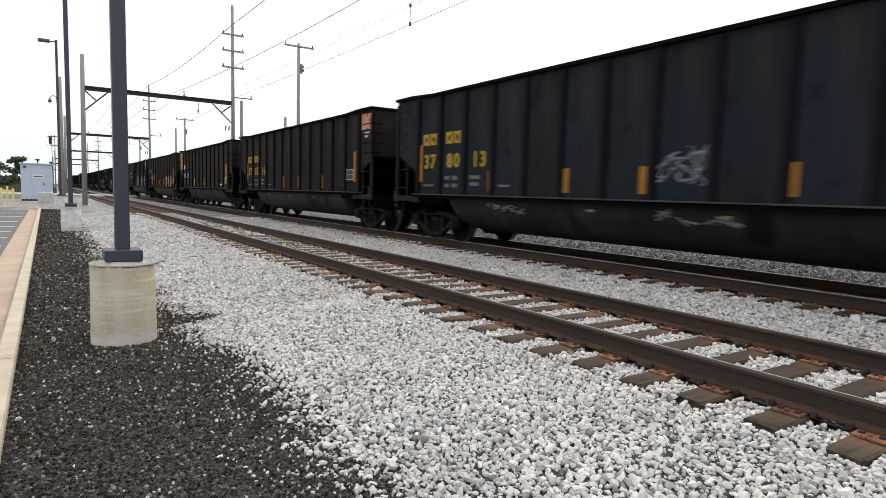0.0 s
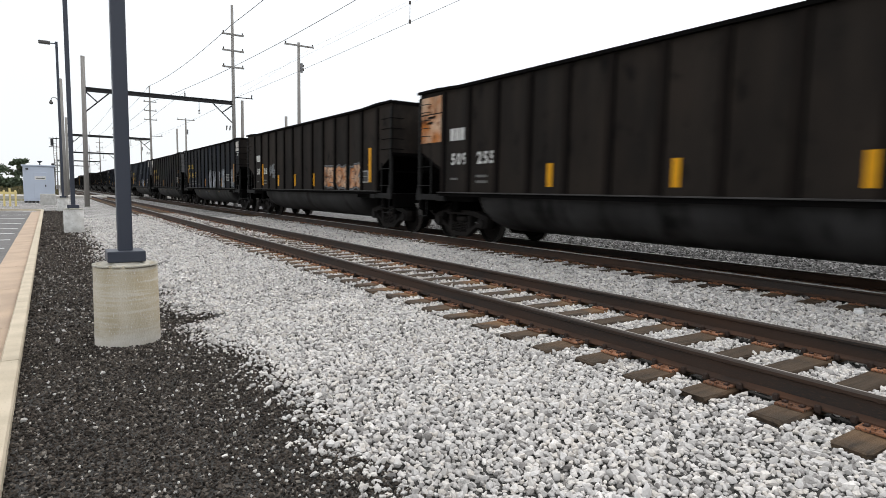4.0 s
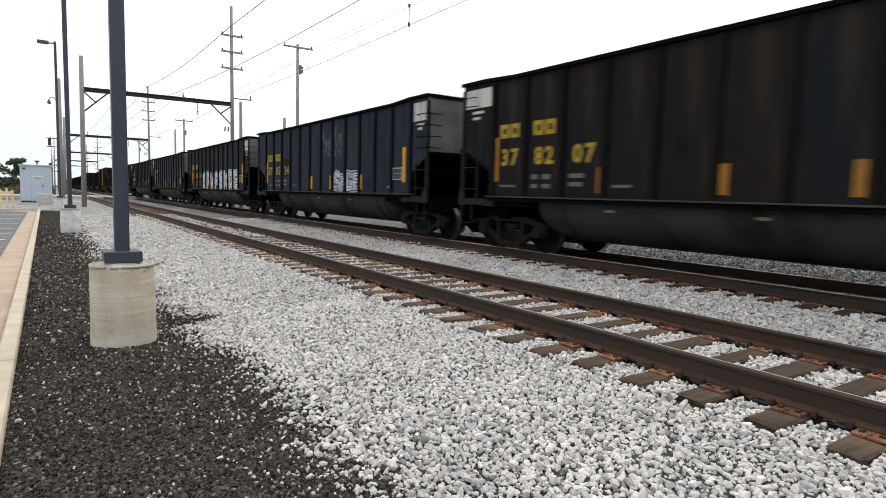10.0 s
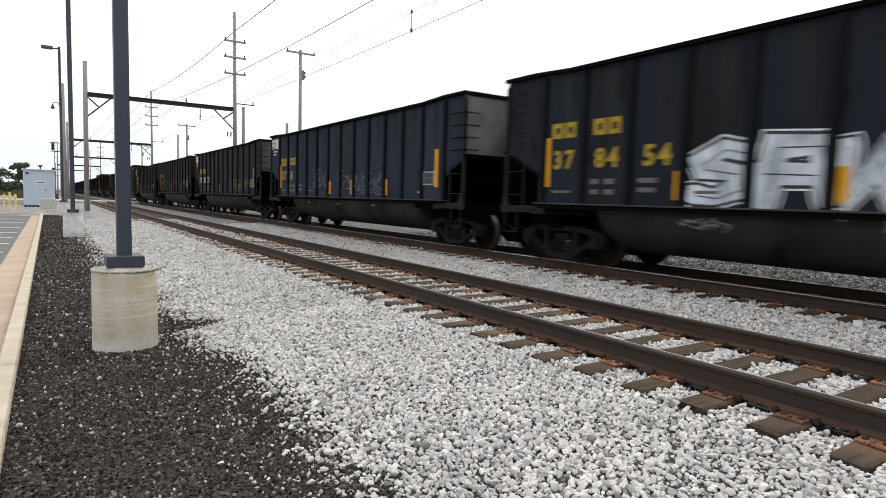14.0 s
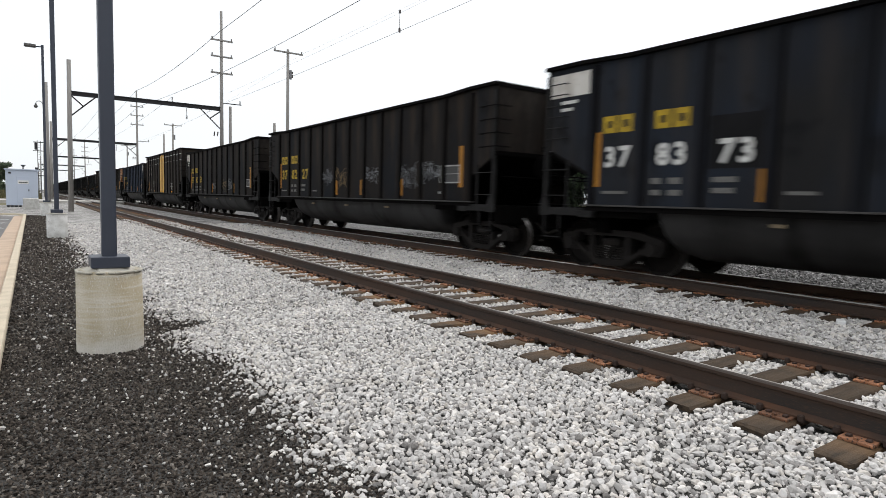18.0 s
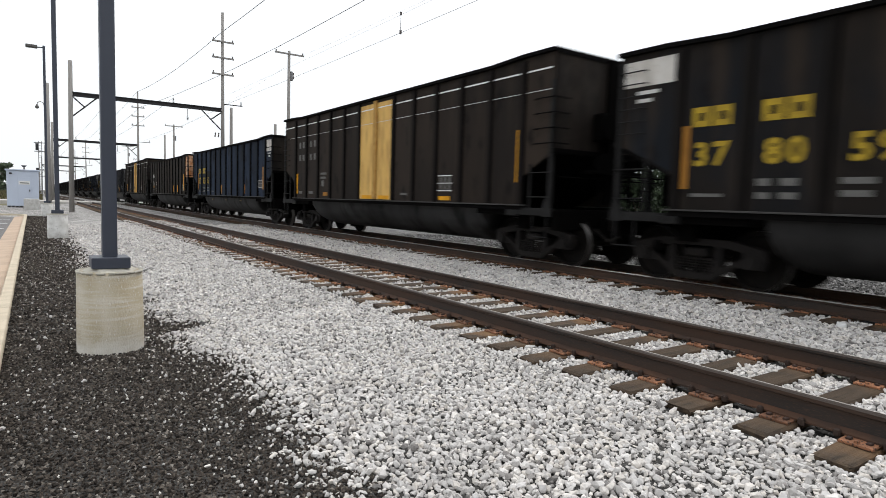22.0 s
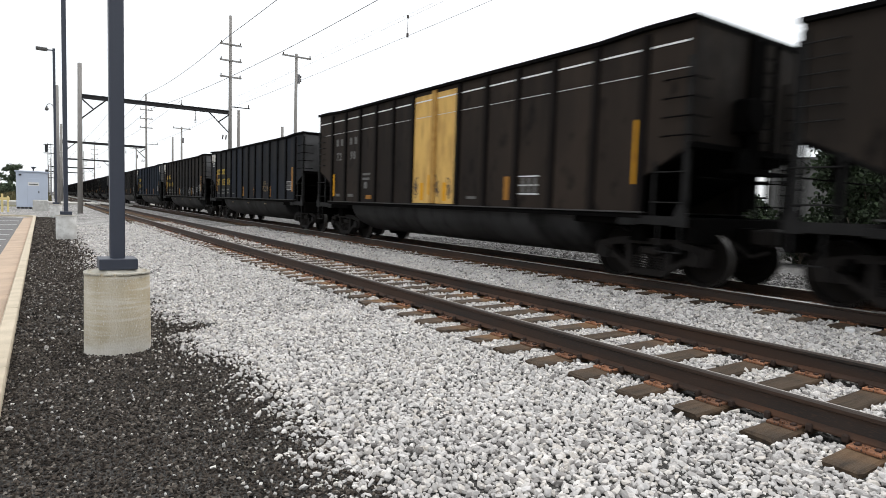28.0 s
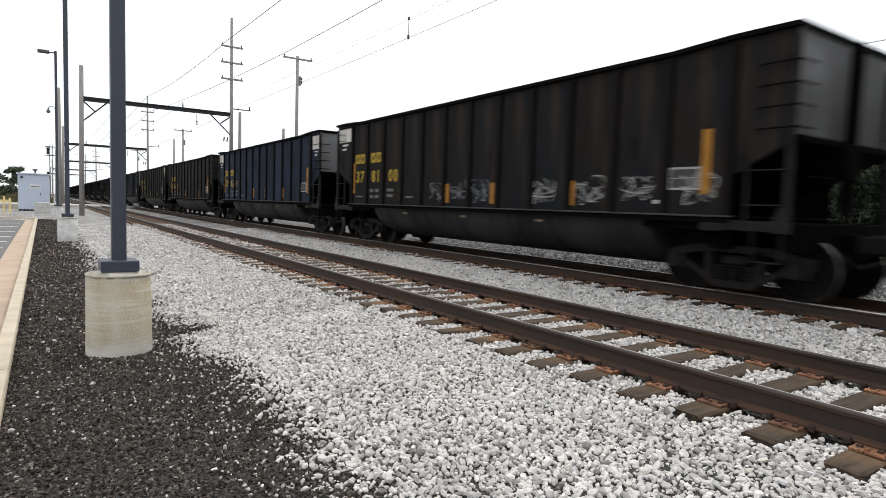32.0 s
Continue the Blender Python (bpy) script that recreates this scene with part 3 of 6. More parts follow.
def stone_shapes(kind, count):
    """Small angular lumps: vertices and triangles."""
    bm = bmesh.new()
    if kind == "lump":
        bmesh.ops.create_icosphere(bm, subdivisions=1, radius=1.0)
    elif kind == "block":
        bmesh.ops.create_cube(bm, size=1.4)
        bmesh.ops.triangulate(bm, faces=bm.faces[:])
    else:
        for v in ((1, 0, 0), (-1, 0, 0), (0, 1, 0), (0, -1, 0), (0, 0, 1), (0, 0, -1)):
            bm.verts.new(v)
        bm.verts.ensure_lookup_table()
        for a, b, c in ((0, 2, 4), (2, 1, 4), (1, 3, 4), (3, 0, 4), (2, 0, 5), (1, 2, 5), (3, 1, 5), (0, 3, 5)):
            bm.faces.new([bm.verts[i] for i in (a, b, c)])
    bm.verts.ensure_lookup_table()
    bm.verts.index_update()
    base = np.array([v.co[:] for v in bm.verts])
    tris = np.array([[v.index for v in f.verts] for f in bm.faces])
    bm.free()
    rng = np.random.default_rng(7)
    out = []
    for _ in range(count):
        v = base * (1 + rng.uniform(-0.20, 0.16, (len(base), 1))) + rng.uniform(-0.08, 0.08, base.shape)
        v *= np.array([rng.uniform(1.1, 1.7), rng.uniform(0.75, 1.1), rng.uniform(0.55, 0.9)])
        for _ in range(6):
            n = rng.normal(size=3)
            n /= np.linalg.norm(n)
            d = v @ n
            lim = rng.uniform(0.40, 0.66)
            v -= np.outer(np.clip(d - lim, 0, None), n)
        out.append(v)
    return out, tris


def strew(name, label, mat, kind, spots, radius, seed, sink=0.3):
    """Many stones as one object: spots are x, y, z of the ground below each."""
    rng = np.random.default_rng(seed)
    shapes, tris = stone_shapes(kind, 14)
    spots = np.asarray(spots, float)
    n, k = len(spots), len(shapes[0])
    pick = rng.integers(0, len(shapes), n)
    v = np.array(shapes)[pick]
    q = rng.normal(size=(n, 4))
    q[:, 1:3] *= 0.35
    q /= np.linalg.norm(q, axis=1)[:, None]
    w, x, y, z = q.T
    rot = np.stack([np.stack([1 - 2 * (y * y + z * z), 2 * (x * y - z * w), 2 * (x * z + y * w)], -1), np.stack([2 * (x * y + z * w), 1 - 2 * (x * x + z * z), 2 * (y * z - x * w)], -1), np.stack([2 * (x * z - y * w), 2 * (y * z + x * w), 1 - 2 * (x * x + y * y)], -1)], 1)
    r = radius * np.clip(rng.lognormal(0.0, 0.24, n), 0.5, 1.6)
    v = np.einsum("nij,nkj->nki", rot, v) * r[:, None, None]
    v += spots[:, None, :]
    v[:, :, 2] += (r * (0.5 - sink + rng.uniform(-0.45, 0.45, n)))[:, None]
    f = (tris[None] + (np.arange(n) * k)[:, None, None]).reshape(-1, 3)
    ob = mesh_arrays(name, v.reshape(-1, 3), f, mat)
    return tagged(ob, label, "gravel", kind="stuff")


TIE_PITCH, TIE_START = 0.503, 0.40


def near_tie(y, half=0.115):
    d = (y - TIE_START) % TIE_PITCH
    return min(d, TIE_PITCH - d) < half


def scatter(x0, x1, y0, y1, cell, seed, keep, lift=0.0):
    rng = np.random.default_rng(seed)
    nx, ny = int((x1 - x0) / cell), int((y1 - y0) / cell)
    gx, gy = np.meshgrid(np.arange(nx), np.arange(ny))
    px = x0 + (gx.ravel() + rng.uniform(0.0, 1.0, nx * ny)) * cell
    py = y0 + (gy.ravel() + rng.uniform(0.0, 1.0, nx * ny)) * cell
    return [(a, b, ground_z(a, b) + lift) for a, b in zip(px, py) if keep(a, b)]


# what can be in view of the path: everything north-east of these lines
def in_reach(x, y):
    return x < 3.6 * y + 0.3


def build_stone():
    lab = "pale grey angular crushed limestone ballast"

    def shoulder(a, b):
        return in_reach(a, b) and (a - edge_of_millings(b)) / 0.34 + 0.42 > noise.cell(Vector((a * 97.0, b * 97.0, 3.0))) * 0.5 + 0.5 + 0.5 * noise.noise((a * 5, b * 5, 0.0))

    strew("ballast_stone_bed", lab, BALLAST, "lump", scatter(0.7, 3.72, 0.7, 7.5, 0.0295, 1, shoulder), 0.0218, 11)
    strew("ballast_stone_bed", lab, BALLAST, "block", scatter(0.7, 3.72, 7.5, 15.0, 0.033, 2, shoulder), 0.0228, 12)
    strew("ballast_stone_bed", lab, BALLAST, "block", scatter(0.7, 3.72, 15.0, 32.0, 0.050, 3, shoulder), 0.029, 13)

    def bed(a, b):
        on_rail = abs(a - RAIL_1) < 0.09 or abs(a - RAIL_1 - GAUGE) < 0.09
        return in_reach(a, b) and not near_tie(b) and not on_rail

    strew("ballast_stone_bed", lab, BALLAST, "lump", scatter(3.72, 6.40, 0.9, 7.0, 0.0295, 4, bed, 0.012), 0.0215, 14)
    strew("ballast_stone_bed", lab, BALLAST, "block", scatter(3.72, 6.40, 7.0, 18.0, 0.045, 5, bed, 0.012), 0.026, 15)
    strew("ballast_stone_bed", lab, BALLAST, "block", scatter(3.72, 6.40, 18.0, 34.0, 0.07, 25, bed, 0.012), 0.038, 25)
    strew("soiled_stone_bed", "grey soiled ballast beyond the train", SOILED_STONE, "block", scatter(10.65, 16.0, 4.0, 22.0, 0.075, 26, in_reach, 0.0), 0.036, 26)

    def between(a, b):
        return in_reach(a, b) and not (a > 8.45 and near_tie(b))

    strew("ballast_stone_bed", lab, BALLAST, "block", scatter(6.40, 8.92, 1.8, 14.0, 0.037, 6, between, 0.01), 0.0265, 16)
    strew("ballast_stone_bed", lab, BALLAST, "block", scatter(6.40, 8.92, 14.0, 30.0, 0.065, 8, between, 0.01), 0.036, 18)

    # coarser stone behind the eye
    def behind(a, b):
        return a > edge_of_millings(b) and (b < 0.7 or not in_reach(a, b)) and not (3.62 < a < 6.9 and near_tie(b, 0.16)) and not (7.9 < a < 8.95 and near_tie(b, 0.16)) and min(abs(a - RAIL_1), abs(a - RAIL_1 - GAUGE)) > 0.11

    strew("ballast_stone_bed", lab, BALLAST, "block", scatter(0.7, 8.92, -12.0, 2.6, 0.062, 41, behind), 0.036, 41)

    def dark_behind(a, b):
        return a < edge_of_millings(b) + 0.15

    strew("loose_millings", "dark loose asphalt millings", MILLINGS, "grain", scatter(-0.25, 1.6, -12.0, 1.4, 0.040, 42, dark_behind), 0.024, 42)

    def dark(a, b):
        return a < edge_of_millings(b) + 0.20

    strew("loose_millings", "dark loose asphalt millings", MILLINGS, "grain", scatter(-0.25, 1.6, 1.4, 7.5, 0.0185, 7, dark), 0.0125, 17)
    strew("loose_millings", "dark loose asphalt millings", MILLINGS, "grain", scatter(-0.25, 1.6, 7.5, 16.0, 0.030, 9, dark), 0.017, 19)
    strew("loose_millings", "dark loose asphalt millings", MILLINGS, "grain", scatter(-0.25, 1.4, 16.0, 42.0, 0.055, 27, dark), 0.030, 27)
    rng = np.random.default_rng(5)
    stray = []
    while len(stray) < 4600:
        y = 1.6 + rng.random() ** 1.1 * 36
        e = edge_of_millings(y)
        x = e - abs(rng.normal(0, 0.28)) if rng.random() < 0.62 else rng.uniform(-0.2, e)
        if -0.22 < x < e + 0.1:
            stray.append((x, y, ground_z(x, y) + 0.006))
    strew("stray_gravel", "scattered pale ballast stones on dark millings", BALLAST, "lump", stray, 0.0105, 20, sink=0.1)
    strew("stray_gravel", "scattered pale ballast stones on dark millings", BALLAST, "lump", stray[::14], 0.0175, 30, sink=0.15)


# ---- parking lot edge ----
def build_kerb():
    kerb = thing("kerb", "pale cream concrete kerb beside a parking lot", "kerb", kind="structure")
    y = -0.05 - 3.05 * 5
    while y < 41.6:
        step = 3.05
        bm = bmesh.new()
        plate(bm, [(-0.395, y + 0.007, -0.50), (-0.245, y + 0.007, -0.50), (-0.25, y + 0.007, -0.285), (-0.262, y + 0.007, -0.268), (-0.378, y + 0.007, -0.268), (-0.392, y + 0.007, -0.285)], step - 0.014, (0, 1, 0))
        part("kerb_stone", bm, KERB_STONE, kerb)
        bm = bmesh.new()
        plate(bm, [(-0.86, y + 2.036, -0.52), (-0.394, y + 2.036, -0.52), (-0.394, y + 2.036, -0.385), (-0.86, y + 2.036, -0.414)], step - 0.014, (0, 1, 0))
        part("gutter_slab", bm, GUTTER_STONE, kerb)
        y += step
    # the rounded corner and the run across the lot's end
    cx, cy = -1.6, y
    bm = bmesh.new()
    ring = []
    for i in range(9):
        a = radians(90.0 * i / 8)
        c, s = math.cos(a), math.sin(a)
        ring.append([bm.verts.new((cx + c * r, cy + s * r, z)) for r, z in ((1.205, -0.5), (1.208, -0.285), (1.222, -0.268), (1.338, -0.268), (1.35, -0.285), (1.355, -0.5))])
    end = [bm.verts.new((-40.0, v.co.y, v.co.z)) for v in ring[-1]]
    for r0, r1 in zip(ring + [ring[-1]], ring[1:] + [end]):
        if r0 is r1:
            continue
        for i in range(5):
            bm.faces.new((r0[i], r0[i + 1], r1[i + 1], r1[i]))
    bmesh.ops.recalc_face_normals(bm, faces=bm.faces[:])
    part("kerb_corner", bm, KERB_STONE, kerb)
    for yy in (13.0, 15.9, 18.6, 21.4, 24.1, 26.8, 30.2, 34.6, 38.6):
        bm = boxed(-6.2, -0.98, yy - 0.055, yy + 0.055, -0.425, -0.412)
        tagged(part("parking_line", bm, WHITE_PAINT), "thin white painted parking bay line on asphalt", "road marking", "parking bay lines", "structure")


build_kerb()


# ---- tracks ----
def rail_outline(x):
    return [(x - 0.07, -0.172), (x + 0.07, -0.172), (x + 0.07, -0.160), (x + 0.012, -0.140), (x + 0.009, -0.045), (x + 0.034, -0.034), (x + 0.036, -0.010), (x + 0.027, 0.0), (x + 0.010, 0.0005), (x - 0.027, 0.0), (x - 0.036, -0.010), (x - 0.034, -0.034), (x - 0.009, -0.045), (x - 0.012, -0.140), (x - 0.07, -0.160)]


def build_track(x, near, label):
    track = thing("railway_track", label, "railway track", "parallel tracks", kind="structure")
    for k in range(2):
        bm = bmesh.new()
        xx = x + k * GAUGE
        extrude_y(bm, rail_outline(xx), -25.0, 520.0)
        for f in bm.faces:
            if f.normal.z > 0.3 and f.calc_center_median().z > -0.012:
                f.material_index = 1 if not near or f.calc_center_median().x > xx + 0.011 else 2
            elif f.calc_center_median().z < -0.145:
                f.material_index = 3
        part("rail", bm, [RAIL_RUST, RAIL_TOP, RAIL_DULL, RAIL_FOOT], track, "rusty brown steel rail with a worn bright head")
    # one tie and one plate, then the rest on the same meshes
    rng = random.Random(int(x * 10))
    tie_meshes = []
    for j in range(5):
        bm = boxed(-1.25, 1.25, -0.112, 0.112, -0.18, 0.0, bevel=0.016)
        for v in bm.verts:
            v.co += Vector((rng.uniform(-0.02, 0.02), rng.uniform(-0.008, 0.008), rng.uniform(-0.006, 0.003)))
        tie_meshes.append(bm)
    bm = boxed(-0.18, 0.18, -0.095, 0.095, 0.0, 0.018, bevel=0.003)
    for sx, sy in itertools.product((-0.115, 0.115), (-0.055, 0.055)):
        box(bm, sx - 0.02, sx + 0.02, sy - 0.016, sy + 0.016, 0.016, 0.032, slot=1, bevel=0.004)
    for sx in (-0.155, 0.155):
        box(bm, sx - 0.012, sx + 0.012, -0.012, 0.012, 0.016, 0.034)
    first_plate, first_ties = None, []
    anchor = None
    count = 150 if near else 70
    mid = x + GAUGE / 2
    for i in range(-26, count):
        y = TIE_START + i * TIE_PITCH + rng.uniform(-0.03, 0.03)
        j = (i + 26) % 5
        if len(first_ties) == j and len(first_ties) < 5:
            tie = part("tie", tie_meshes[j], TIE_WOOD, track)
            first_ties.append(tie)
        else:
            src = first_ties[j % len(first_ties)] if first_ties else None
            if src is None:
                continue
            tie = again(src, track)
        tie.matrix_basis = pose(mid + rng.uniform(-0.05, 0.05), y, -0.190, 0, 0, rng.uniform(-0.8, 0.8))
        if y < (45 if near else 25):
            for k in (-1, 1):
                m = pose(k * GAUGE / 2 - (tie.location.x - mid), 0, 0.0)
                if first_plate is None:
                    first_plate = part("tie_plate", bm, [PLATE_RUST, SPIKE], tie, "rust-orange steel tie plate with spikes")
                    o = first_plate
                    o.matrix_basis = m
                else:
                    o = again(first_plate, tie, m)
        if near and y < 30:
            for k in (-1, 1):
                for e in (-1, 1):
                    mm = pose(k * GAUGE / 2 - (tie.location.x - mid), e * 0.135, 0.02)
                    if anchor is None:
                        b2 = boxed(-0.080, 0.080, -0.016, 0.016, -0.03, 0.008, bevel=0.006)
                        box(b2, -0.098, -0.062, -0.020, 0.020, -0.020, 0.030, bevel=0.008)
                        anchor = part("rail_anchor", b2, ANCHOR, tie, "dark steel rail anchor")
                        anchor.matrix_basis = mm
                    else:
                        again(anchor, tie, mm)
    for b in tie_meshes[len(first_ties):]:
        b.free()
    far = bmesh.new()
    y = TIE_START + count * TIE_PITCH
    while y < 260:
        box(far, mid - 1.3, mid + 1.3, y - 0.11, y + 0.11, -0.37, -0.19)
        y += TIE_PITCH
    part("far_ties", far, TIE_WOOD, track, "row of dark wooden ties")["kind"] = "stuff"
    return track


build_track(RAIL_1, True, "empty railway track with rusty rails on worn wooden ties")
build_track(RAIL_2, False, "railway track under a moving coal train, rusty rails on wooden ties")


def build_crossing():
    bm = bmesh.new()
    for a, b in ((-40.0, RAIL_1 - 0.12), (RAIL_1 + 0.12, RAIL_1 + GAUGE - 0.12), (RAIL_1 + GAUGE + 0.12, RAIL_2 - 0.12), (RAIL_2 + 0.12, RAIL_2 + GAUGE - 0.12), (RAIL_2 + GAUGE + 0.12, 60.0)):
        box(bm, a, b, 78.0, 88.0, -0.5, -0.012)
    tagged(part("road_crossing", bm, CROSSING), "pale concrete road crossing over both tracks", "road", kind="structure")


build_crossing()


# ---- poles along the lot ----
def light_pole(y, x, with_dome, foot=None):
    foot = foot or CONCRETE
    p = thing("light_pole", "slate-blue square steel light pole on a round concrete pedestal", "street lamp", "light poles", pose(x, y, 0))
    bm = bmesh.new()
    bmesh.ops.create_cone(bm, cap_ends=True, segments=40, radius1=0.292, radius2=0.286, depth=0.84, matrix=Matrix.Translation((0, 0, 0.02)))
    for e in bm.edges:
        e.smooth = not all(v.co.z < -0.38 for v in e.verts)
    rim = [e for e in bm.edges if all(v.co.z > 0.4 for v in e.verts)]
    bmesh.ops.bevel(bm, geom=rim, offset=0.022, segments=2, affect="EDGES")
    for v in bm.verts:
        v.co += Vector((noise.noise(v.co * 4 + Vector((y, 0, 0))), noise.noise(v.co * 4 + Vector((0, y, 0))), 0.4 * noise.noise(v.co * 5))) * 0.012
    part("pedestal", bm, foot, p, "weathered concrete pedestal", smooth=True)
    bm = bmesh.new()
    bmesh.ops.create_cone(bm, cap_ends=True, segments=20, radius1=0.245, radius2=0.15, depth=0.045, matrix=Matrix.Translation((0, 0, 0.455)))
    for v in bm.verts:
        v.co += Vector((noise.noise(v.co * 9), noise.noise(v.co * 9 + Vector((5, 0, 0))), 0.0)) * 0.05
    part("grout_pad", bm, GROUT, p, "pale crumbling grout")
    rng = random.Random(int(y))
    bm = bmesh.new()
    for k in range(30):
        a = 2 * math.pi * (k + rng.random() * 0.6) / 30
        w = rng.uniform(0.018, 0.05)
        r = 0.277 + rng.uniform(-0.006, 0.008)
        box(bm, -w, w, -0.014, 0.014, -0.010, 0.008, bevel=0.004)
        bmesh.ops.transform(bm, matrix=Matrix.Translation((r * math.cos(a), r * math.sin(a), 0.437)) @ Matrix.Rotation(a + math.pi / 2, 4, "Z"), verts=[v for v in bm.verts if v.co.length < 0.2])
    part("rim", bm, GROUT, p, "chipped pale concrete rim")
    part("base_cover", boxed(-0.165, 0.165, -0.165, 0.165, 0.47, 0.575, bevel=0.006), POLE_PAINT, p)
    part("shaft", boxed(-0.064, 0.064, -0.064, 0.064, 0.55, 9.35, bevel=0.010), POLE_PAINT, p)
    bm = bmesh.new()
    rod(bm, (0, 0, 9.25), (-0.34, 0, 9.22), 0.035, 8)
    part("arm", bm, POLE_PAINT, p)
    part("lamp_head", boxed(-0.86, -0.30, -0.17, 0.17, 9.16, 9.32, bevel=0.03), LAMP_GREY, p, "grey box lamp head")
    if with_dome:
        bm = bmesh.new()
        pts = [(-0.06 - 0.16 * (1 - math.cos(radians(a))) , 0, 6.05 + 0.16 * math.sin(radians(a))) for a in range(0, 181, 30)]
        for a, b in zip(pts, pts[1:]):
            rod(bm, a, b, 0.018, 6)
        rod(bm, pts[-1], (pts[-1][0], 0, 5.95), 0.05, 10)
        bmesh.ops.create_uvsphere(bm, u_segments=12, v_segments=8, radius=0.10, matrix=Matrix.Translation((pts[-1][0], 0, 5.90)))
        part("dome_camera", bm, LAMP_GREY, p, "grey dome camera on a curved arm", smooth=True)
    return p


light_pole(6.62, 0.615, False)
light_pole(22.75, 0.665, False, PALE_CONCRETE)
light_pole(41.4, 0.72, True, PALE_CONCRETE)


# ---- overhead line gantries and poles ----
def gantry(y, tall=True):
    g = thing("line_gantry", "dark steel beam gantry across both tracks on grey poles", "gantry", "overhead line gantries", pose(0, y, 0))
    bm = bmesh.new()
    rod(bm, (2.28, 0, -0.5), (2.34, 0, 10.12), 0.17, 14, 0.13)
    part("side_pole", bm, WOOD_POLE, g, "pale weathered wooden pole", smooth=True)
    bm = bmesh.new()
    rod(bm, (12.50, 0, -0.6), (12.46, 0, 15.35), 0.17, 14, 0.10)
    part("tall_pole", bm, WOOD_POLE, g, "tall grey wooden pole", smooth=True)
    bm = bmesh.new()
    for z in (7.75, 8.00):
        box(bm, 2.3, 12.5, -0.09, 0.09, z - 0.028, z + 0.028)
    box(bm, 2.3, 12.5, -0.02, 0.02, 7.75, 8.00)
    part("beam", bm, BEAM_STEEL, g, "dark riveted steel beam")
    for a, b in (((2.4, 6.33), (3.88, 7.74)), ((2.45, 7.7), (3.15, 7.05)), ((12.42, 6.28), (10.88, 7.76)), ((12.4, 7.7), (11.6, 7.08))):
        bm = bmesh.new()
        rod(bm, (a[0], 0, a[1]), (b[0], 0, b[1]), 0.045, 6)
        part("brace", bm, BEAM_STEEL, g)
    for z in (10.62, 11.88, 13.11):
        part("crossarm", boxed(11.65, 13.30, -0.16, -0.06, z - 0.06, z + 0.06), WOOD_POLE, g)
        for xx in (11.75, 13.2):
            bm = bmesh.new()
            for k in range(3):
                rod(bm, (xx, -0.11, z + 0.06 + k * 0.06), (xx, -0.11, z + 0.10 + k * 0.06), 0.05, 8)
            part("insulator", bm, INSULATOR, g)
    for xx in (5.0, 8.9):
        bm = bmesh.new()
        for k in range(4):
            rod(bm, (xx, 0, 8.06 + k * 0.09), (xx, 0, 8.11 + k * 0.09), 0.07 - 0.008 * k, 8)
        part("insulator", bm, INSULATOR, g)
    bm = bmesh.new()
    rod(bm, (9.9, 0, 7.7), (9.9, 0, 7.1), 0.02, 6)
    for k in range(3):
        rod(bm, (9.9, 0, 7.1 - k * 0.1), (9.9, 0, 7.05 - k * 0.1), 0.07, 8)
    part("hanging_insulator", bm, INSULATOR, g)
    for z, w in ((8.35, 1.5),):
        bm = boxed(12.5, 12.5 + w, -0.05, 0.05, z - 0.03, z + 0.03)
        rod(bm, (12.5 + w - 0.1, 0, z), (12.5 + w - 0.1, 0, z + 0.3), 0.04, 6)
        part("bracket", bm, BEAM_STEEL, g)
    for k in range(3):
        bm = bmesh.new()
        rod(bm, (11.9 + 0.25 * k, 0, 5.75), (11.95 + 0.25 * k, 0, 6.1), 0.05, 8)
        part("insulator", bm, INSULATOR, g)
    return g


for gy in (49.0, 94.2, 143.0, 192.5, 242.0):
    gantry(gy)


def line_pole(x, y, top, arm, name="utility_pole"):
    p = thing(name, "thin grey utility pole with a crossarm beyond the tracks", "utility pole", "utility poles", pose(x, y, 0))
    bm = bmesh.new()
    rod(bm, (0, 0, -0.6), (0, 0, top), 0.16, 12, 0.11)
    part("shaft", bm, WOOD_POLE, p, smooth=True)
    if arm:
        part("crossarm", boxed(-1.2, 1.2, -0.17, -0.08, top - 0.32, top - 0.20), WOOD_POLE, p)
        for xx in (-1.1, 1.1):
            bm = bmesh.new()
            for k in range(3):
                rod(bm, (xx, -0.12, top - 0.2 + k * 0.06), (xx, -0.12, top - 0.16 + k * 0.06), 0.05, 8)
            part("insulator", bm, INSULATOR, p)
        bm = bmesh.new()
        rod(bm, (0.20, 0, top - 2.3), (0.20, 0, top - 1.6), 0.13, 12)
        part("transformer", bm, STEEL_POLE, p, "grey can transformer")
    return p


line_pole(17.2, 47.3, 12.9, True)
line_pole(17.1, 94.0, 11.2, True)
line_pole(17.0, 143.0, 11.2, True)
line_pole(13.25, 49.4, 8.2, False)
line_pole(16.7, 49.0, 7.2, False)
line_pole(15.9, 94.0, 9.6, False)
line_pole(0.95, 47.5, 8.2, False)


def cable(name, label, pts, sag, r=0.013):
    """One swept tube through all the supports, hanging between them."""
    bm = bmesh.new()
    line = [Vector(pts[0])]
    for a, b in zip(pts, pts[1:]):
        a, b = Vector(a), Vector(b)
        line += [a.lerp(b, i / 10) - Vector((0, 0, sag * 0.4 * i / 10 * (10 - i))) for i in range(1, 11)]
    prev = None
    for q in line:
        ring = [bm.verts.new(q + Vector((math.cos(k * 1.2566) * r, 0, math.sin(k * 1.2566) * r))) for k in range(5)]
        if prev:
            for k in range(5):
                bm.faces.new((prev[k], prev[(k + 1) % 5], ring[(k + 1) % 5], ring[k]))
        prev = ring
    return tagged(part(name, bm, CABLE), label, "cable", "overhead cables")


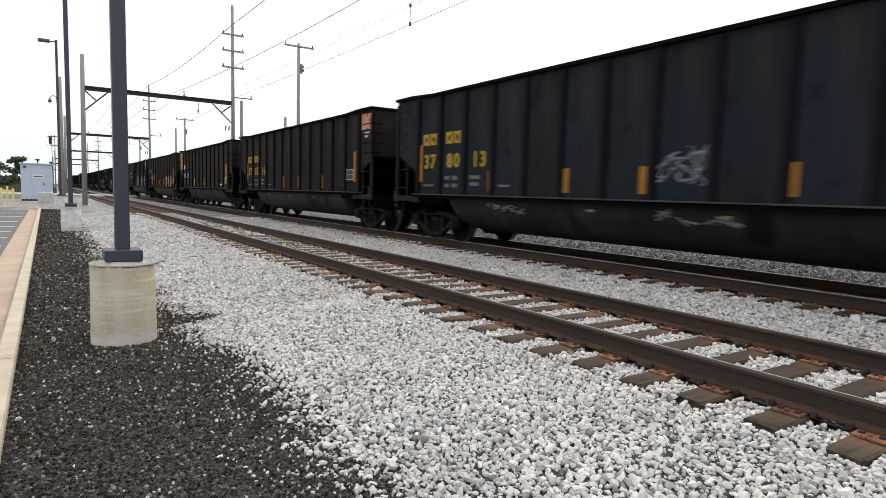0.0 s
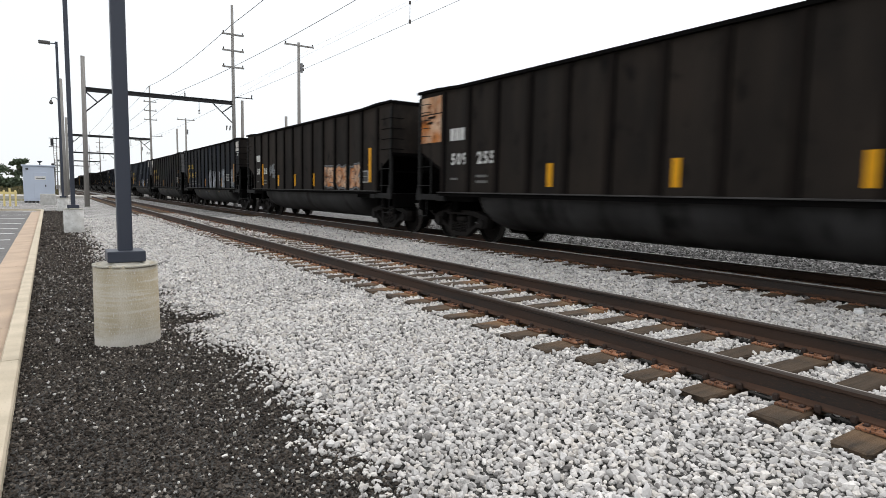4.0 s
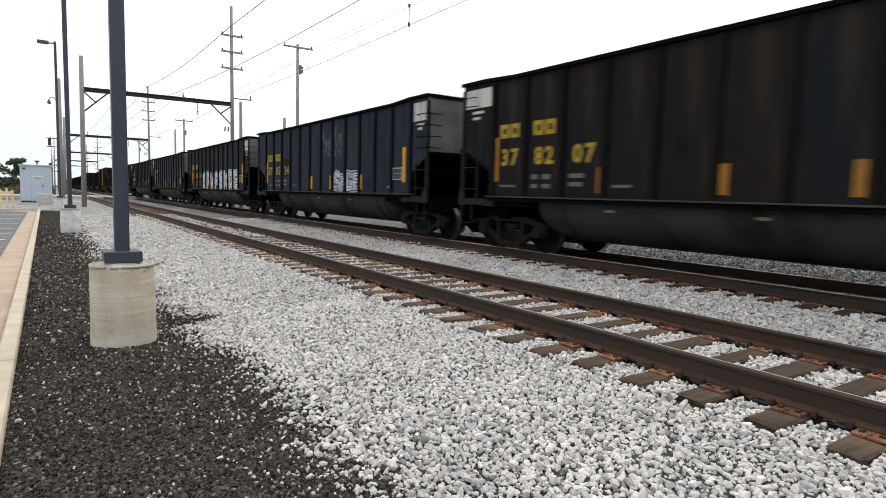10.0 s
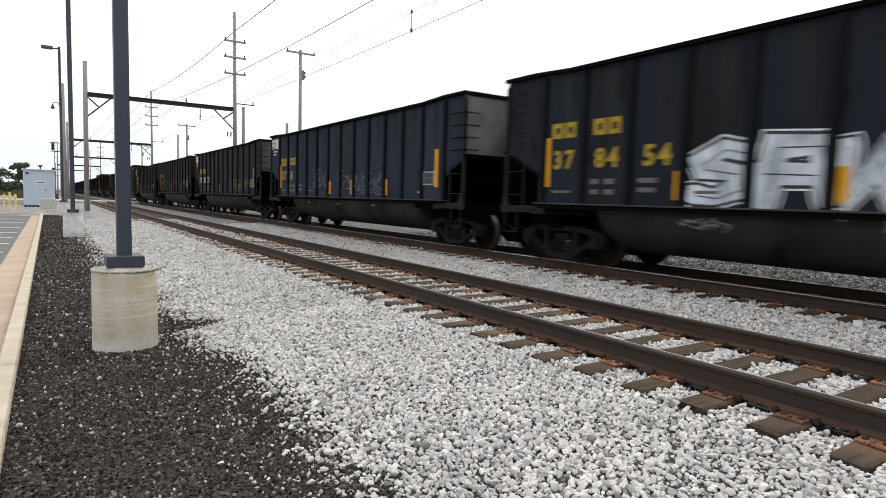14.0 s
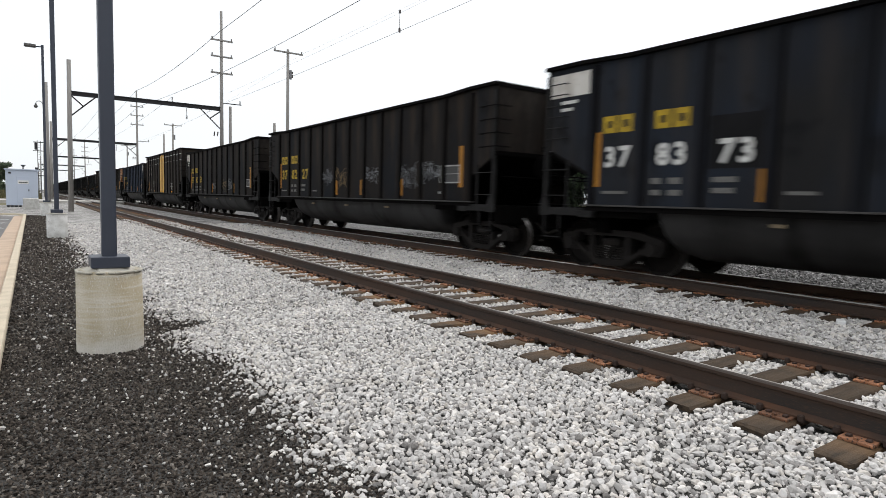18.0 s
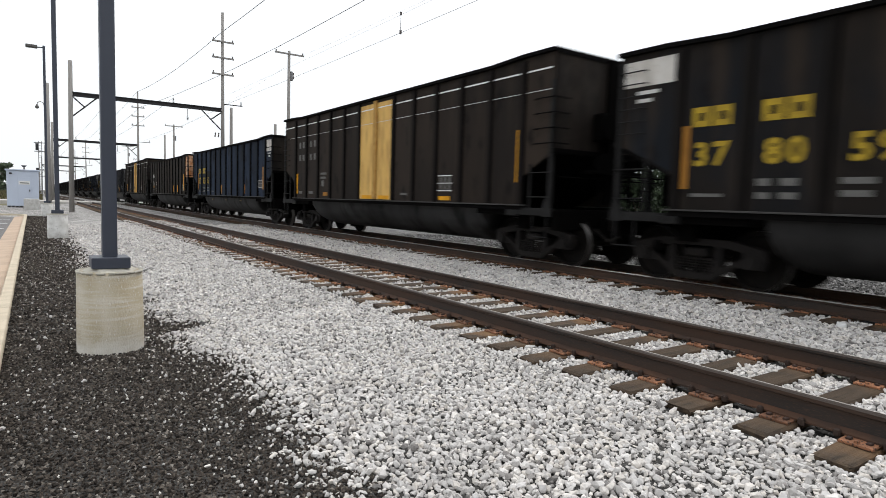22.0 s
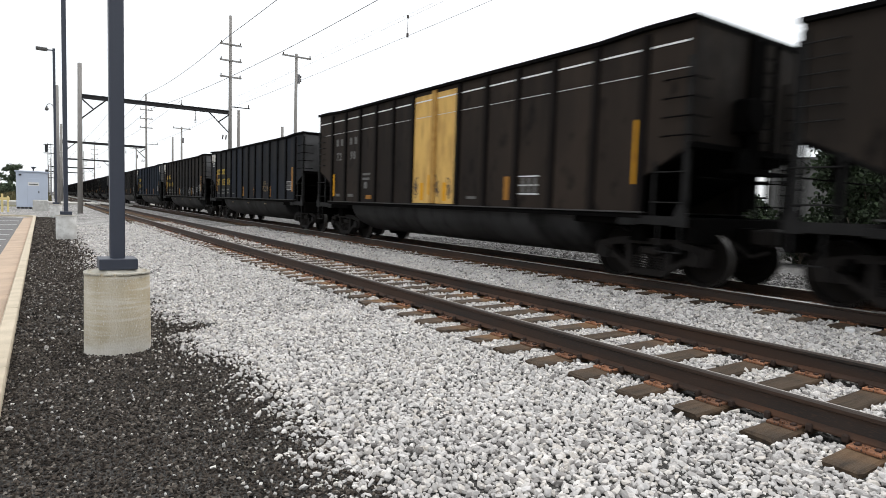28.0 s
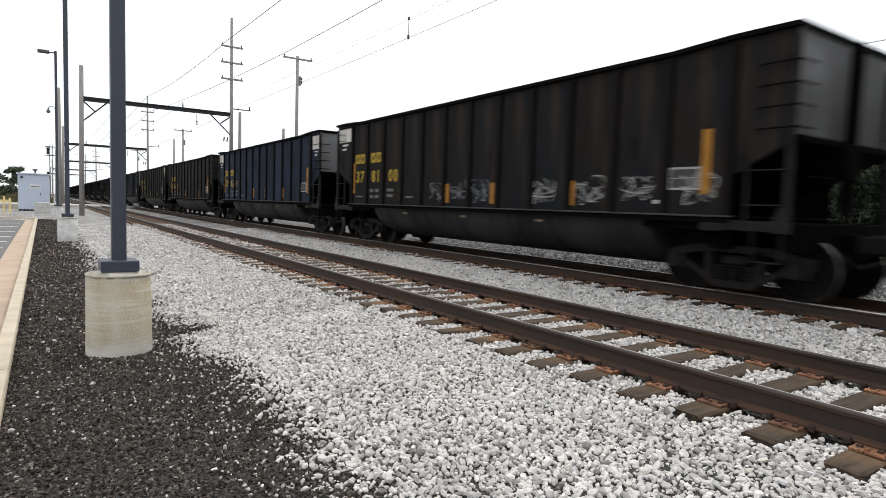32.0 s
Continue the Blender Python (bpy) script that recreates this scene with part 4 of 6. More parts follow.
for pts, s, r in (
    ([(12.3, -12.0, 14.2), (12.3, 49.0, 13.75), (12.4, 94.2, 15.3), (12.4, 143.0, 15.3), (12.4, 192.5, 15.3)], 0.5, 0.022),
    ([(16.1, -12.0, 13.2), (16.1, 47.2, 12.95), (12.7, 94.2, 13.2), (12.7, 143.0, 13.2)], 0.35, 0.020),
    ([(13.0, -12.0, 8.6), (13.0, 49.0, 8.5), (13.0, 94.2, 8.5), (13.0, 143.0, 8.5)], 0.25, 0.008),
    ([(13.0, -12.0, 9.3), (13.0, 49.0, 9.2)], 0.2, 0.004),
    ([(18.3, -12.0, 12.9), (18.3, 47.2, 12.7), (18.2, 93.9, 11.2), (18.2, 142.9, 11.2)], 0.4, 0.004),
    ([(5.0, 49.0, 8.42), (5.0, 94.2, 8.42), (5.0, 143.0, 8.42), (5.0, 192.5, 8.42)], 0.3, 0.010),
    ([(16.0, -12.0, 5.34), (16.0, 25.0, 5.34), (16.62, 49.0, 5.5)], 0.02, 0.010),
    ([(8.9, 49.0, 8.42), (8.9, 94.2, 8.42), (8.9, 143.0, 8.42), (8.9, 192.5, 8.42)], 0.3, 0.010),
):
    cable("overhead_cable", "thin dark cable strung between poles beside the tracks", pts, s, r)
for y, z0, z1 in ((22.4, 8.35, 9.1), (35.0, 8.35, 8.55)):
    bm = bmesh.new()
    rod(bm, (13.0, y, z0), (13.0, y, z1), 0.012, 5)
    rod(bm, (13.0, y, z0 - 0.1), (13.0, y, z0 + 0.06), 0.05, 6)
    rod(bm, (13.0, y, z1 - 0.06), (13.0, y, z1 + 0.06), 0.05, 6)
    tagged(part("cable_spacer", bm, INSULATOR), "small dark spacer hung on the overhead cables", "insulator", "cable spacers")


# ---- shed, barrier, distance ----
def build_shed():
    s = thing("equipment_shed", "pale blue-grey metal equipment shed on blocks beside the tracks", "shed", "", pose(-0.62, 62.8, -0.37))
    part("body", boxed(-1.14, 1.14, 0, 2.3, 0.15, 3.16, bevel=0.02), SHED_PAINT, s)
    part("roof", boxed(-1.24, 1.24, -0.12, 2.42, 3.16, 3.27, bevel=0.02), SHED_PAINT, s, "pale overhanging flat roof")
    part("door", boxed(-0.36, 0.56, -0.035, 0.0, 0.40, 2.62, bevel=0.01), SHED_PAINT, s)
    part("door_handle", boxed(0.44, 0.51, -0.075, -0.035, 1.38, 1.56), DARK_TRIM, s)
    part("sign", boxed(-0.30, 0.50, -0.055, -0.036, 1.98, 2.30), WHITE_PAINT, s, "white sign with a faint line of writing")
    part("sign_writing", boxed(-0.22, 0.42, -0.060, -0.056, 2.08, 2.16), FAINT_LETTER, s)
    part("corner_lamp", boxed(-0.94, -0.74, -0.14, 0.0, 2.84, 2.98, bevel=0.02), DARK_TRIM, s)
    for k in range(8):
        part("foundation_block", boxed(-1.10 + k * 0.28, -0.90 + k * 0.28, 0.05, 2.2, -0.1, 0.15), DARK_TRIM, s)
    bm = bmesh.new()
    rod(bm, (0.1, 1.2, 3.27), (0.1, 1.2, 3.5), 0.05, 8)
    rod(bm, (0.1, 1.2, 3.5), (0.1, 1.2, 3.66), 0.08, 12, 0.22)
    part("roof_vent", bm, DARK_TRIM, s, "dark roof vent cowl")


build_shed()


def build_barrier():
    b = thing("yellow_barrier", "low cream-yellow picket barrier at the lot's end", "barrier", "", pose(-1.93, 52.0, -0.36))
    for k in range(9):
        part("post", boxed(-0.33 * k - 0.06, -0.33 * k + 0.06, -0.06, 0.06, 0, 1.28 if k % 2 else 1.14, bevel=0.015), YELLOW_POST, b)
    part("rail", boxed(-3.0, 0.10, -0.10, -0.06, 0.84, 1.03), YELLOW_POST, b)


build_barrier()


def build_low_block(x, y, w, d, h, name="concrete_block"):
    tagged(part(name, boxed(x - w / 2, x + w / 2, y, y + d, -0.4, h, bevel=0.03), PALE_CONCRETE), "grey concrete block beside the tracks", "concrete block", "concrete blocks")


build_low_block(-0.02, 55.0, 1.0, 1.0, 0.50)


def white_chunk(x, y):
    """A broken piece of white stone lying between the tracks."""
    bm = boxed(-0.07, 0.07, -0.05, 0.05, -0.03, 0.06, bevel=0.014)
    for v in bm.verts:
        v.co += Vector((noise.noise(v.co * 21), noise.noise(v.co * 19 + Vector((3, 0, 0))), noise.noise(v.co * 23))) * 0.012
    o = tagged(part("stone_chunk", bm, WHITE_PAINT), "broken white stone chunk lying on ballast", "stone")
    o.matrix_basis = pose(x, y, ground_z(x, y) + 0.02, 0, 0, 25)


white_chunk(8.36, 3.20)


def tree(x, y, z, height, spread, seed, leaves=1500, leaf=0.28, mat=None, name="tree", label="leafy green tree with an uneven crown", trunk=0.3):
    rng = random.Random(seed)
    t = thing(name, label, name, "trees", pose(x, y, z))
    bm = bmesh.new()
    rod(bm, (0, 0, -0.3), (0, 0, height * 0.55), height * 0.028, 8, height * 0.014)
    tips = []
    for i in range(9):
        a, r = rng.uniform(0, 6.28), spread * rng.uniform(0.35, 0.85)
        h0 = height * rng.uniform(trunk, 0.6)
        tip = Vector((math.cos(a) * r, math.sin(a) * r, height * rng.uniform(0.5, 0.95)))
        rod(bm, (0, 0, h0), tip, height * 0.012, 5, height * 0.004)
        tips.append(tip)
    part("trunk", bm, BARK, t)
    vs, fs = [], []
    clumps = [(tp, spread * rng.uniform(0.25, 0.5)) for tp in tips] + [(Vector((rng.gauss(0, spread * 0.35), rng.gauss(0, spread * 0.35), height * rng.uniform(trunk + 0.1, 0.95))), spread * rng.uniform(0.22, 0.42)) for _ in range(10)]
    for i in range(leaves):
        c, r = clumps[i % len(clumps)]
        d = Vector((rng.gauss(0, 1), rng.gauss(0, 1), rng.gauss(0, 0.8)))
        d = d.normalized() * r * rng.random() ** 0.4
        p = c + d
        n = Vector((rng.gauss(0, 1), rng.gauss(0, 1), rng.gauss(0, 1))).normalized()
        u = n.orthogonal().normalized() * leaf * rng.uniform(0.6, 1.2)
        w = n.cross(u) * 0.6
        k = len(vs)
        vs += [tuple(p - u), tuple(p + w), tuple(p + u), tuple(p - w)]
        fs.append((k, k + 1, k + 2, k + 3))
    me = bpy.data.meshes.new("crown")
    me.from_pydata(vs, [], fs)
    me.materials.append(mat or LEAF)
    o = new("crown", me)
    o.parent = t
    return t


for i, (x, y, h, s, tr) in enumerate(((-5.1, 150, 7.0, 1.9, 0.45), (-9.6, 158, 5.6, 2.6, 0.3), (-8.2, 140, 3.3, 1.7, 0.05), (-5.4, 138, 2.7, 1.6, 0.02), (-2.6, 142, 2.5, 1.5, 0.02), (-15, 165, 6.0, 3.6, 0.3), (-22, 150, 6.0, 3.6, 0.3))):
    tree(x, y, -0.5, h, s, 40 + i, 1500, 0.30, LEAF_FAR, trunk=tr)
for i, (x, y, h, s) in enumerate(((19.8, 7.3, 3.9, 1.55), (22.4, 8.3, 3.2, 1.5), (20.6, 9.5, 1.7, 1.2), (20.8, 6.2, 3.0, 1.4), (21.0, 13.4, 2.4, 1.4), (24.0, 15.6, 2.6, 1.8), (22.6, 5.4, 2.9, 1.5), (19.6, 6.2, 2.3, 1.2), (26.0, 8.4, 3.6, 1.9), (27.0, 7.0, 3.6, 2.2), (26.0, 16.8, 3.4, 2.2), (29.0, 12.6, 1.3, 1.2), (29.0, 14.4, 1.5, 1.3))):
    tree(x, y, -0.55, h, s, 60 + i, 9000, 0.085, LEAF, name="bush", label="dark green bush beyond the train", trunk=0.02)


def build_far_shop():
    """A grey metal-clad workshop with a hipped roof edge, behind the bushes."""
    b = thing("metal_workshop", "grey metal workshop behind bushes beyond the train", "building", "", pose(40.0, 0, -0.55))
    y0, y1, eave, ridge = 9.6, 20.7, 4.75, 5.5
    part("wall", boxed(0.0, 12.0, y0, y1, 0.0, eave), SHOP_GREY, b)
    bm = bmesh.new()
    plate(bm, [(-0.12, y0 - 0.15, eave), (-0.12, y1 + 0.1, eave), (-0.12, y1 - 1.5, ridge), (-0.12, y0 + 1.4, ridge)], 12.2, (1, 0, 0))
    part("roof", bm, SHOP_GREY, b, "grey metal roof")


build_far_shop()


def signal_mast(x, y):
    """A lattice mast with two platforms of signal heads."""
    s = thing("signal_mast", "dark grey lattice signal mast beside the tracks", "railway signal", "", pose(x, y, -0.5))
    for dx in (-0.22, 0.22):
        bm = bmesh.new()
        rod(bm, (dx, 0, 0), (dx, 0, 9.6), 0.05, 6)
        part("stile", bm, STEEL_POLE, s)
    bm = bmesh.new()
    for k in range(24):
        rod(bm, (-0.22, 0, 0.3 + 0.39 * k), (0.22, 0, 0.3 + 0.39 * k), 0.025, 5)
    part("rungs", bm, STEEL_POLE, s)
    for z in (3.9, 7.9, 9.3):
        part("platform", boxed(-0.8, 0.7, -0.35, 0.35, z, z + 0.08), BEAM_STEEL, s)
    for z in (4.1, 8.1):
        bm = boxed(-0.62, -0.22, -0.14, 0.0, z, z + 1.15, bevel=0.05)
        for k in range(3):
            rod(bm, (-0.42, -0.28, z + 0.25 + 0.33 * k), (-0.42, -0.1, z + 0.25 + 0.33 * k), 0.11, 10)
        part("signal_head", bm, DARK_TRIM, s, "dark signal head")


signal_mast(1.25, 118.0)


def build_hedge():
    """Weeds and low scrub behind the lot."""
    rng = random.Random(12)
    vs, fs = [], []
    for i in range(5200):
        x = rng.uniform(-14.0, 1.2)
        y = rng.uniform(92.0, 128.0)
        h = 0.7 + 0.9 * max(0.0, noise.noise((x * 0.5, y * 0.12, 4.0)) + 0.4)
        z = -0.5 + h * rng.random()
        a = rng.uniform(0, 3.14)
        u = Vector((math.cos(a), math.sin(a), rng.uniform(-0.6, 0.6))) * rng.uniform(0.08, 0.22)
        w = Vector((0, 0, rng.uniform(0.08, 0.24)))
        p = Vector((x, y, z))
        k = len(vs)
        vs += [tuple(p - u), tuple(p - w), tuple(p + u), tuple(p + w)]
        fs.append((k, k + 1, k + 2, k + 3))
    me = bpy.data.meshes.new("weeds")
    me.from_pydata(vs, [], fs)
    me.materials.append(WEEDS)
    tagged(new("weeds", me), "brown and olive weeds beyond the parking lot", "weeds", kind="stuff")


build_hedge()


for i, (x, y, h, s) in enumerate(((24.0, 18.2, 3.3, 2.0), (25.4, 21.4, 3.6, 2.2), (24.2, 24.6, 3.5, 2.2), (25.6, 28.2, 3.3, 2.2), (24.6, 32.5, 2.8, 2.2), (29.0, 4.0, 3.4, 2.2), (28.5, 16.5, 2.6, 2.2))):
    tree(x, y, -0.55, h, s, 90 + i, 5200, 0.15, LEAF, name="bush", label="dark green bush beyond the train", trunk=0.02)

# ---- the coal train ----
PITCH_CAR = 16.18
HALF, NEAR = 7.45, -7.20          # far and near end of a body
SIDE = 1.58
SILL, TOP = 1.18, 3.74
RIBS = [-6.30 + 1.05 * k for k in range(13)]
CACHE = {}


def cached(key, parent, make, mat, label="", m=None, smooth=False, name=None):
    """A part on a mesh that all cars of a kind share."""
    k = (key, tuple(x.name for x in mat) if isinstance(mat, (list, tuple)) else mat.name)
    if k not in CACHE:
        ob = part(name or key, make(), mat, parent, label, smooth)
        CACHE[k] = ob
        if m is not None:
            ob.matrix_basis = m
        return ob
    return again(CACHE[k], parent, m, name or key)


def side_sheet(top=TOP):
    bm = bmesh.new()
    pts = [(-6.30, SILL), (6.30, SILL), (6.30, 1.74), (HALF, 2.27), (HALF, top - 0.02), (NEAR, top - 0.02), (NEAR, 2.27), (-6.30, 1.74)]
    plate(bm, [(-SIDE + 0.055, y, z) for y, z in pts], 0.03, (1, 0, 0))
    return bm


def side_panel(top=TOP):
    """One sheet between two ribs."""
    bm = bmesh.new()
    plate(bm, [(-SIDE + 0.055, y, z) for y, z in ((-0.524, SILL), (0.524, SILL), (0.524, top - 0.02), (-0.524, top - 0.02))], 0.03, (1, 0, 0))
    return bm


def end_panel(reach, top=TOP):
    """The sheet past the last rib, cut away below along the slope."""
    bm = bmesh.new()
    plate(bm, [(-SIDE + 0.055, y, z) for y, z in ((0.0, 1.74), (reach, 2.27), (reach, top - 0.02), (0.0, top - 0.02))], 0.03, (1, 0, 0))
    return bm


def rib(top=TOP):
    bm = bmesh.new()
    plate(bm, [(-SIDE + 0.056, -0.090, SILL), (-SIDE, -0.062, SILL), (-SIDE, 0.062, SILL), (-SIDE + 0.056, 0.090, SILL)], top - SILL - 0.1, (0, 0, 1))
    # Shade is put in the near-black flanks; the outer face takes the rib paint.
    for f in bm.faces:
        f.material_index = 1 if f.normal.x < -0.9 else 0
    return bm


def top_chord(top=TOP):
    """The rim round the open top, a little higher at both ends."""
    bm = bmesh.new()
    prof = [(NEAR - 0.03, 0.03), (NEAR + 0.9, 0.03), (NEAR + 1.9, -0.02), (HALF - 1.9, -0.02), (HALF - 0.9, 0.03), (HALF + 0.03, 0.03)]
    for sgn in (-1, 1):
        xa, xb = sorted((sgn * (SIDE + 0.03), sgn * (SIDE - 0.11)))
        for (y0, d0), (y1, d1) in zip(prof, prof[1:]):
            plate(bm, [(xa, y0, top - 0.065 + d0), (xa, y1, top - 0.065 + d1), (xa, y1, top + d1), (xa, y0, top + d0)], xb - xa, (1, 0, 0))
    for y in (NEAR - 0.03, HALF - 0.08):
        box(bm, -SIDE + 0.10, SIDE - 0.10, y, y + 0.11, top - 0.07, top + 0.03)
    return bm


def side_sill():
    bm = bmesh.new()
    # Flange tint holds the lit edge; web tint holds the shade under it.
    box(bm, -SIDE - 0.065, -SIDE + 0.10, -6.42, 6.42, SILL - 0.002, SILL + 0.026, slot=1, bevel=0.005)
    box(bm, -SIDE - 0.010, -SIDE + 0.10, -6.40, 6.40, SILL - 0.085, SILL - 0.003)
    return bm


def end_wall(top=TOP):
    bm = bmesh.new()
    plate(bm, [(-SIDE + 0.05, 0, 2.2), (SIDE - 0.05, 0, 2.2), (SIDE - 0.05, 0, top), (-SIDE + 0.05, 0, top)], 0.03, (0, -1, 0))
    return bm


def slope_sheet():
    bm = bmesh.new()
    plate(bm, [(-SIDE + 0.06, 0.0, 2.22), (SIDE - 0.06, 0.0, 2.22), (SIDE - 0.06, -2.3, 1.16), (-SIDE + 0.06, -2.3, 1.16)], 0.03, (0, 0.42, -0.9))
    return bm


def end_stiffener(top=TOP):
    return boxed(-0.10, 0.10, 0, 0.11, 1.25, top, bevel=0.015)


def end_rail():
    return boxed(-SIDE + 0.02, SIDE - 0.02, 0, 0.09, 2.2, 2.30, bevel=0.01)


def end_platform():
    bm = boxed(-1.5, 1.5, -2.35, 0.05, 0.98, 1.12, bevel=0.01)
    box(bm, -0.22, 0.22, -5.2, 0.28, 0.62, 0.98)
    box(bm, -1.2, 1.2, -1.30, -1.0, 0.70, 0.98)
    box(bm, -1.48, 1.48, -0.06, 0.10, 0.72, 1.13, bevel=0.02)
    box(bm, -0.55, 0.55, -0.4, 0.05, 0.50, 0.9, bevel=0.03)
    rod(bm, (-1.1, -0.6, 0.60), (1.1, -0.6, 0.60), 0.09, 10)
    return bm


def step_frame():
    """Corner post, stile and grab irons at a car's corner."""
    bm = bmesh.new()
    box(bm, -SIDE + 0.01, -SIDE + 0.09, -0.08, 0.0, 0.98, 3.6)
    box(bm, -SIDE + 0.02, -SIDE + 0.05, -0.62, -0.58, 1.12, 2.02)
    for z in (1.36, 1.84):
        rod(bm, (-SIDE - 0.01, -0.62, z), (-SIDE - 0.01, 0.0, z), 0.012, 6)
    for y in (-0.46, -0.06):
        box(bm, -SIDE - 0.005, -SIDE + 0.010, y - 0.013, y + 0.013, 0.58, 1.02)
    box(bm, -SIDE - 0.02, -SIDE + 0.04, -0.48, -0.04, 0.565, 0.585)
    box(bm, -SIDE + 0.0, -SIDE + 0.06, -1.2, -0.0, 1.0, 1.14)
    plate(bm, [(-SIDE - 0.012, y, z) for y, z in ((-0.20, 0.98), (0.06, 0.98), (0.06, 1.12), (-0.02, 1.36), (-0.09, 1.36), (-0.20, 1.12))], 0.02, (1, 0, 0))
    box(bm, -SIDE - 0.02, -SIDE + 0.10, -1.26, -0.92, 0.97, 1.10, bevel=0.015)
    return bm


def ladder_rung():
    bm = bmesh.new()
    rod(bm, (-SIDE - 0.03, -0.52, 0), (-SIDE - 0.03, -0.06, 0), 0.011, 6)
    for y in (-0.52, -0.06):
        rod(bm, (-SIDE - 0.03, y, 0), (-SIDE + 0.05, y, 0), 0.011, 6)
    return bm


def corner_grab():
    """One grab iron that wraps a car's corner."""
    bm = bmesh.new()
    rod(bm, (-SIDE - 0.03, -0.48, 0), (-SIDE - 0.03, 0.06, 0), 0.013, 6)
    rod(bm, (-SIDE - 0.03, -0.48, 0), (-SIDE + 0.05, -0.48, 0), 0.013, 6)
    rod(bm, (-SIDE - 0.03, 0.06, 0), (-SIDE + 0.40, 0.06, 0), 0.013, 6)
    return bm


def end_rungs():
    bm = bmesh.new()
    for k in range(10):
        z = 1.35 + 0.22 * k
        rod(bm, (-SIDE + 0.12, 0.09, z), (-SIDE + 0.52, 0.09, z), 0.011, 6)
    for x in (-SIDE + 0.12, -SIDE + 0.52):
        box(bm, x - 0.02, x + 0.02, 0.05, 0.09, 1.2, 3.5)
    rod(bm, (-SIDE + 0.1, 0.16, 1.75), (SIDE - 0.1, 0.16, 1.75), 0.014, 6)
    rod(bm, (0.25, 0.12, 2.0), (0.25, 0.20, 2.0), 0.27, 16)
    return bm


def brake_gear(top):
    """Ladder, brake box and pipes in the middle of a tall car's end."""
    bm = bmesh.new()
    for x in (-0.62, -0.16):
        box(bm, x - 0.03, x + 0.03, 0.06, 0.14, 1.3, top - 0.1)
    for k in range(11):
        rod(bm, (-0.62, 0.14, 1.5 + 0.23 * k), (-0.16, 0.14, 1.5 + 0.23 * k), 0.014, 6)
    box(bm, 0.12, 0.50, 0.03, 0.30, 2.5, 3.05, bevel=0.03)
    rod(bm, (0.31, 0.30, 2.8), (0.31, 0.36, 2.8), 0.27, 16)
    rod(bm, (0.30, 0.10, 1.2), (0.30, 0.10, 2.5), 0.03, 6)
    box(bm, -0.75, 0.75, 0.05, 0.33, 1.86, 1.92)
    return bm


def coupler():
    bm = boxed(-0.12, 0.12, -0.3, 0.42, 0.72, 0.96, bevel=0.02)
    box(bm, -0.17, 0.17, 0.42, 0.655, 0.70, 0.99, bevel=0.04)
    rod(bm, (0.35, 0.1, 0.75), (0.30, 0.40, 0.52), 0.03, 6)
    rod(bm, (0.30, 0.40, 0.52), (0.25, 0.64, 0.62), 0.03, 6)
    rod(bm, (-1.2, 0.12, 0.85), (0.1, 0.15, 0.9), 0.016, 6)
    return bm


def tub():
    """The deep rounded belly between the trucks."""
    bm = bmesh.new()
    sect = []
    for k in range(13):
        a = math.pi * k / 12
        c, s = math.cos(a), math.sin(a)
        sect.append((-(SIDE - 0.14) * (abs(c) ** 0.75) * (1 if c > 0 else -1), -s ** 0.9 if s > 0 else 0.0))
    rings = []
    for y, k in ((-4.92, 0.0), (-4.92, 0.72), (-4.89, 0.86), (-4.80, 0.95), (-4.62, 1.0), (0.0, 1.0), (4.62, 1.0), (4.80, 0.95), (4.89, 0.86), (4.92, 0.72), (4.92, 0.0)):
        rings.append([bm.verts.new((x, y, SILL - 0.02 + z * 0.86 * k)) for x, z in sect])
    for r0, r1 in zip(rings, rings[1:]):
        for i in range(len(sect) - 1):
            bm.faces.new((r0[i], r0[i + 1], r1[i + 1], r1[i]))
    bmesh.ops.remove_doubles(bm, verts=bm.verts[:], dist=0.0005)
    bmesh.ops.recalc_face_normals(bm, faces=bm.faces[:])
    for f in bm.faces:
        f.smooth = True
    return bm


def sideframe():
    """One cast frame with three windows and two journal boxes."""
    half = [(0.34, 0.11), (0.40, 0.17), (0.72, 0.37), (0.77, 0.34), (1.09, 0.34), (1.14, 0.48), (1.13, 0.62), (1.00, 0.66), (0.58, 0.75)]
    outer = half + [(-y, z) for y, z in half[::-1]]
    window = [(0.46, 0.31), (0.80, 0.50), (0.80, 0.58), (0.46, 0.645)]
    holes = [[(-0.31, 0.21), (0.31, 0.21), (0.37, 0.645), (-0.37, 0.645)], window, [(-y, z) for y, z in window]]
    bm = bmesh.new()
    edges = []
    for loop in [outer] + holes:
        vs = [bm.verts.new((-0.10, y, z)) for y, z in loop]
        edges += [bm.edges.new((a, b)) for a, b in zip(vs, vs[1:] + vs[:1])]
    faces = [g for g in bmesh.ops.triangle_fill(bm, use_beauty=True, edges=edges)["geom"] if isinstance(g, bmesh.types.BMFace)]
    out = bmesh.ops.extrude_face_region(bm, geom=faces)["geom"]
    bmesh.ops.translate(bm, vec=(0.17, 0, 0), verts=[g for g in out if isinstance(g, bmesh.types.BMVert)])
    bmesh.ops.recalc_face_normals(bm, faces=bm.faces[:])
    for s in (-1, 1):
        rod(bm, (-0.16, 0.93 * s, 0.457), (0.02, 0.93 * s, 0.457), 0.115, 14)
    return bm


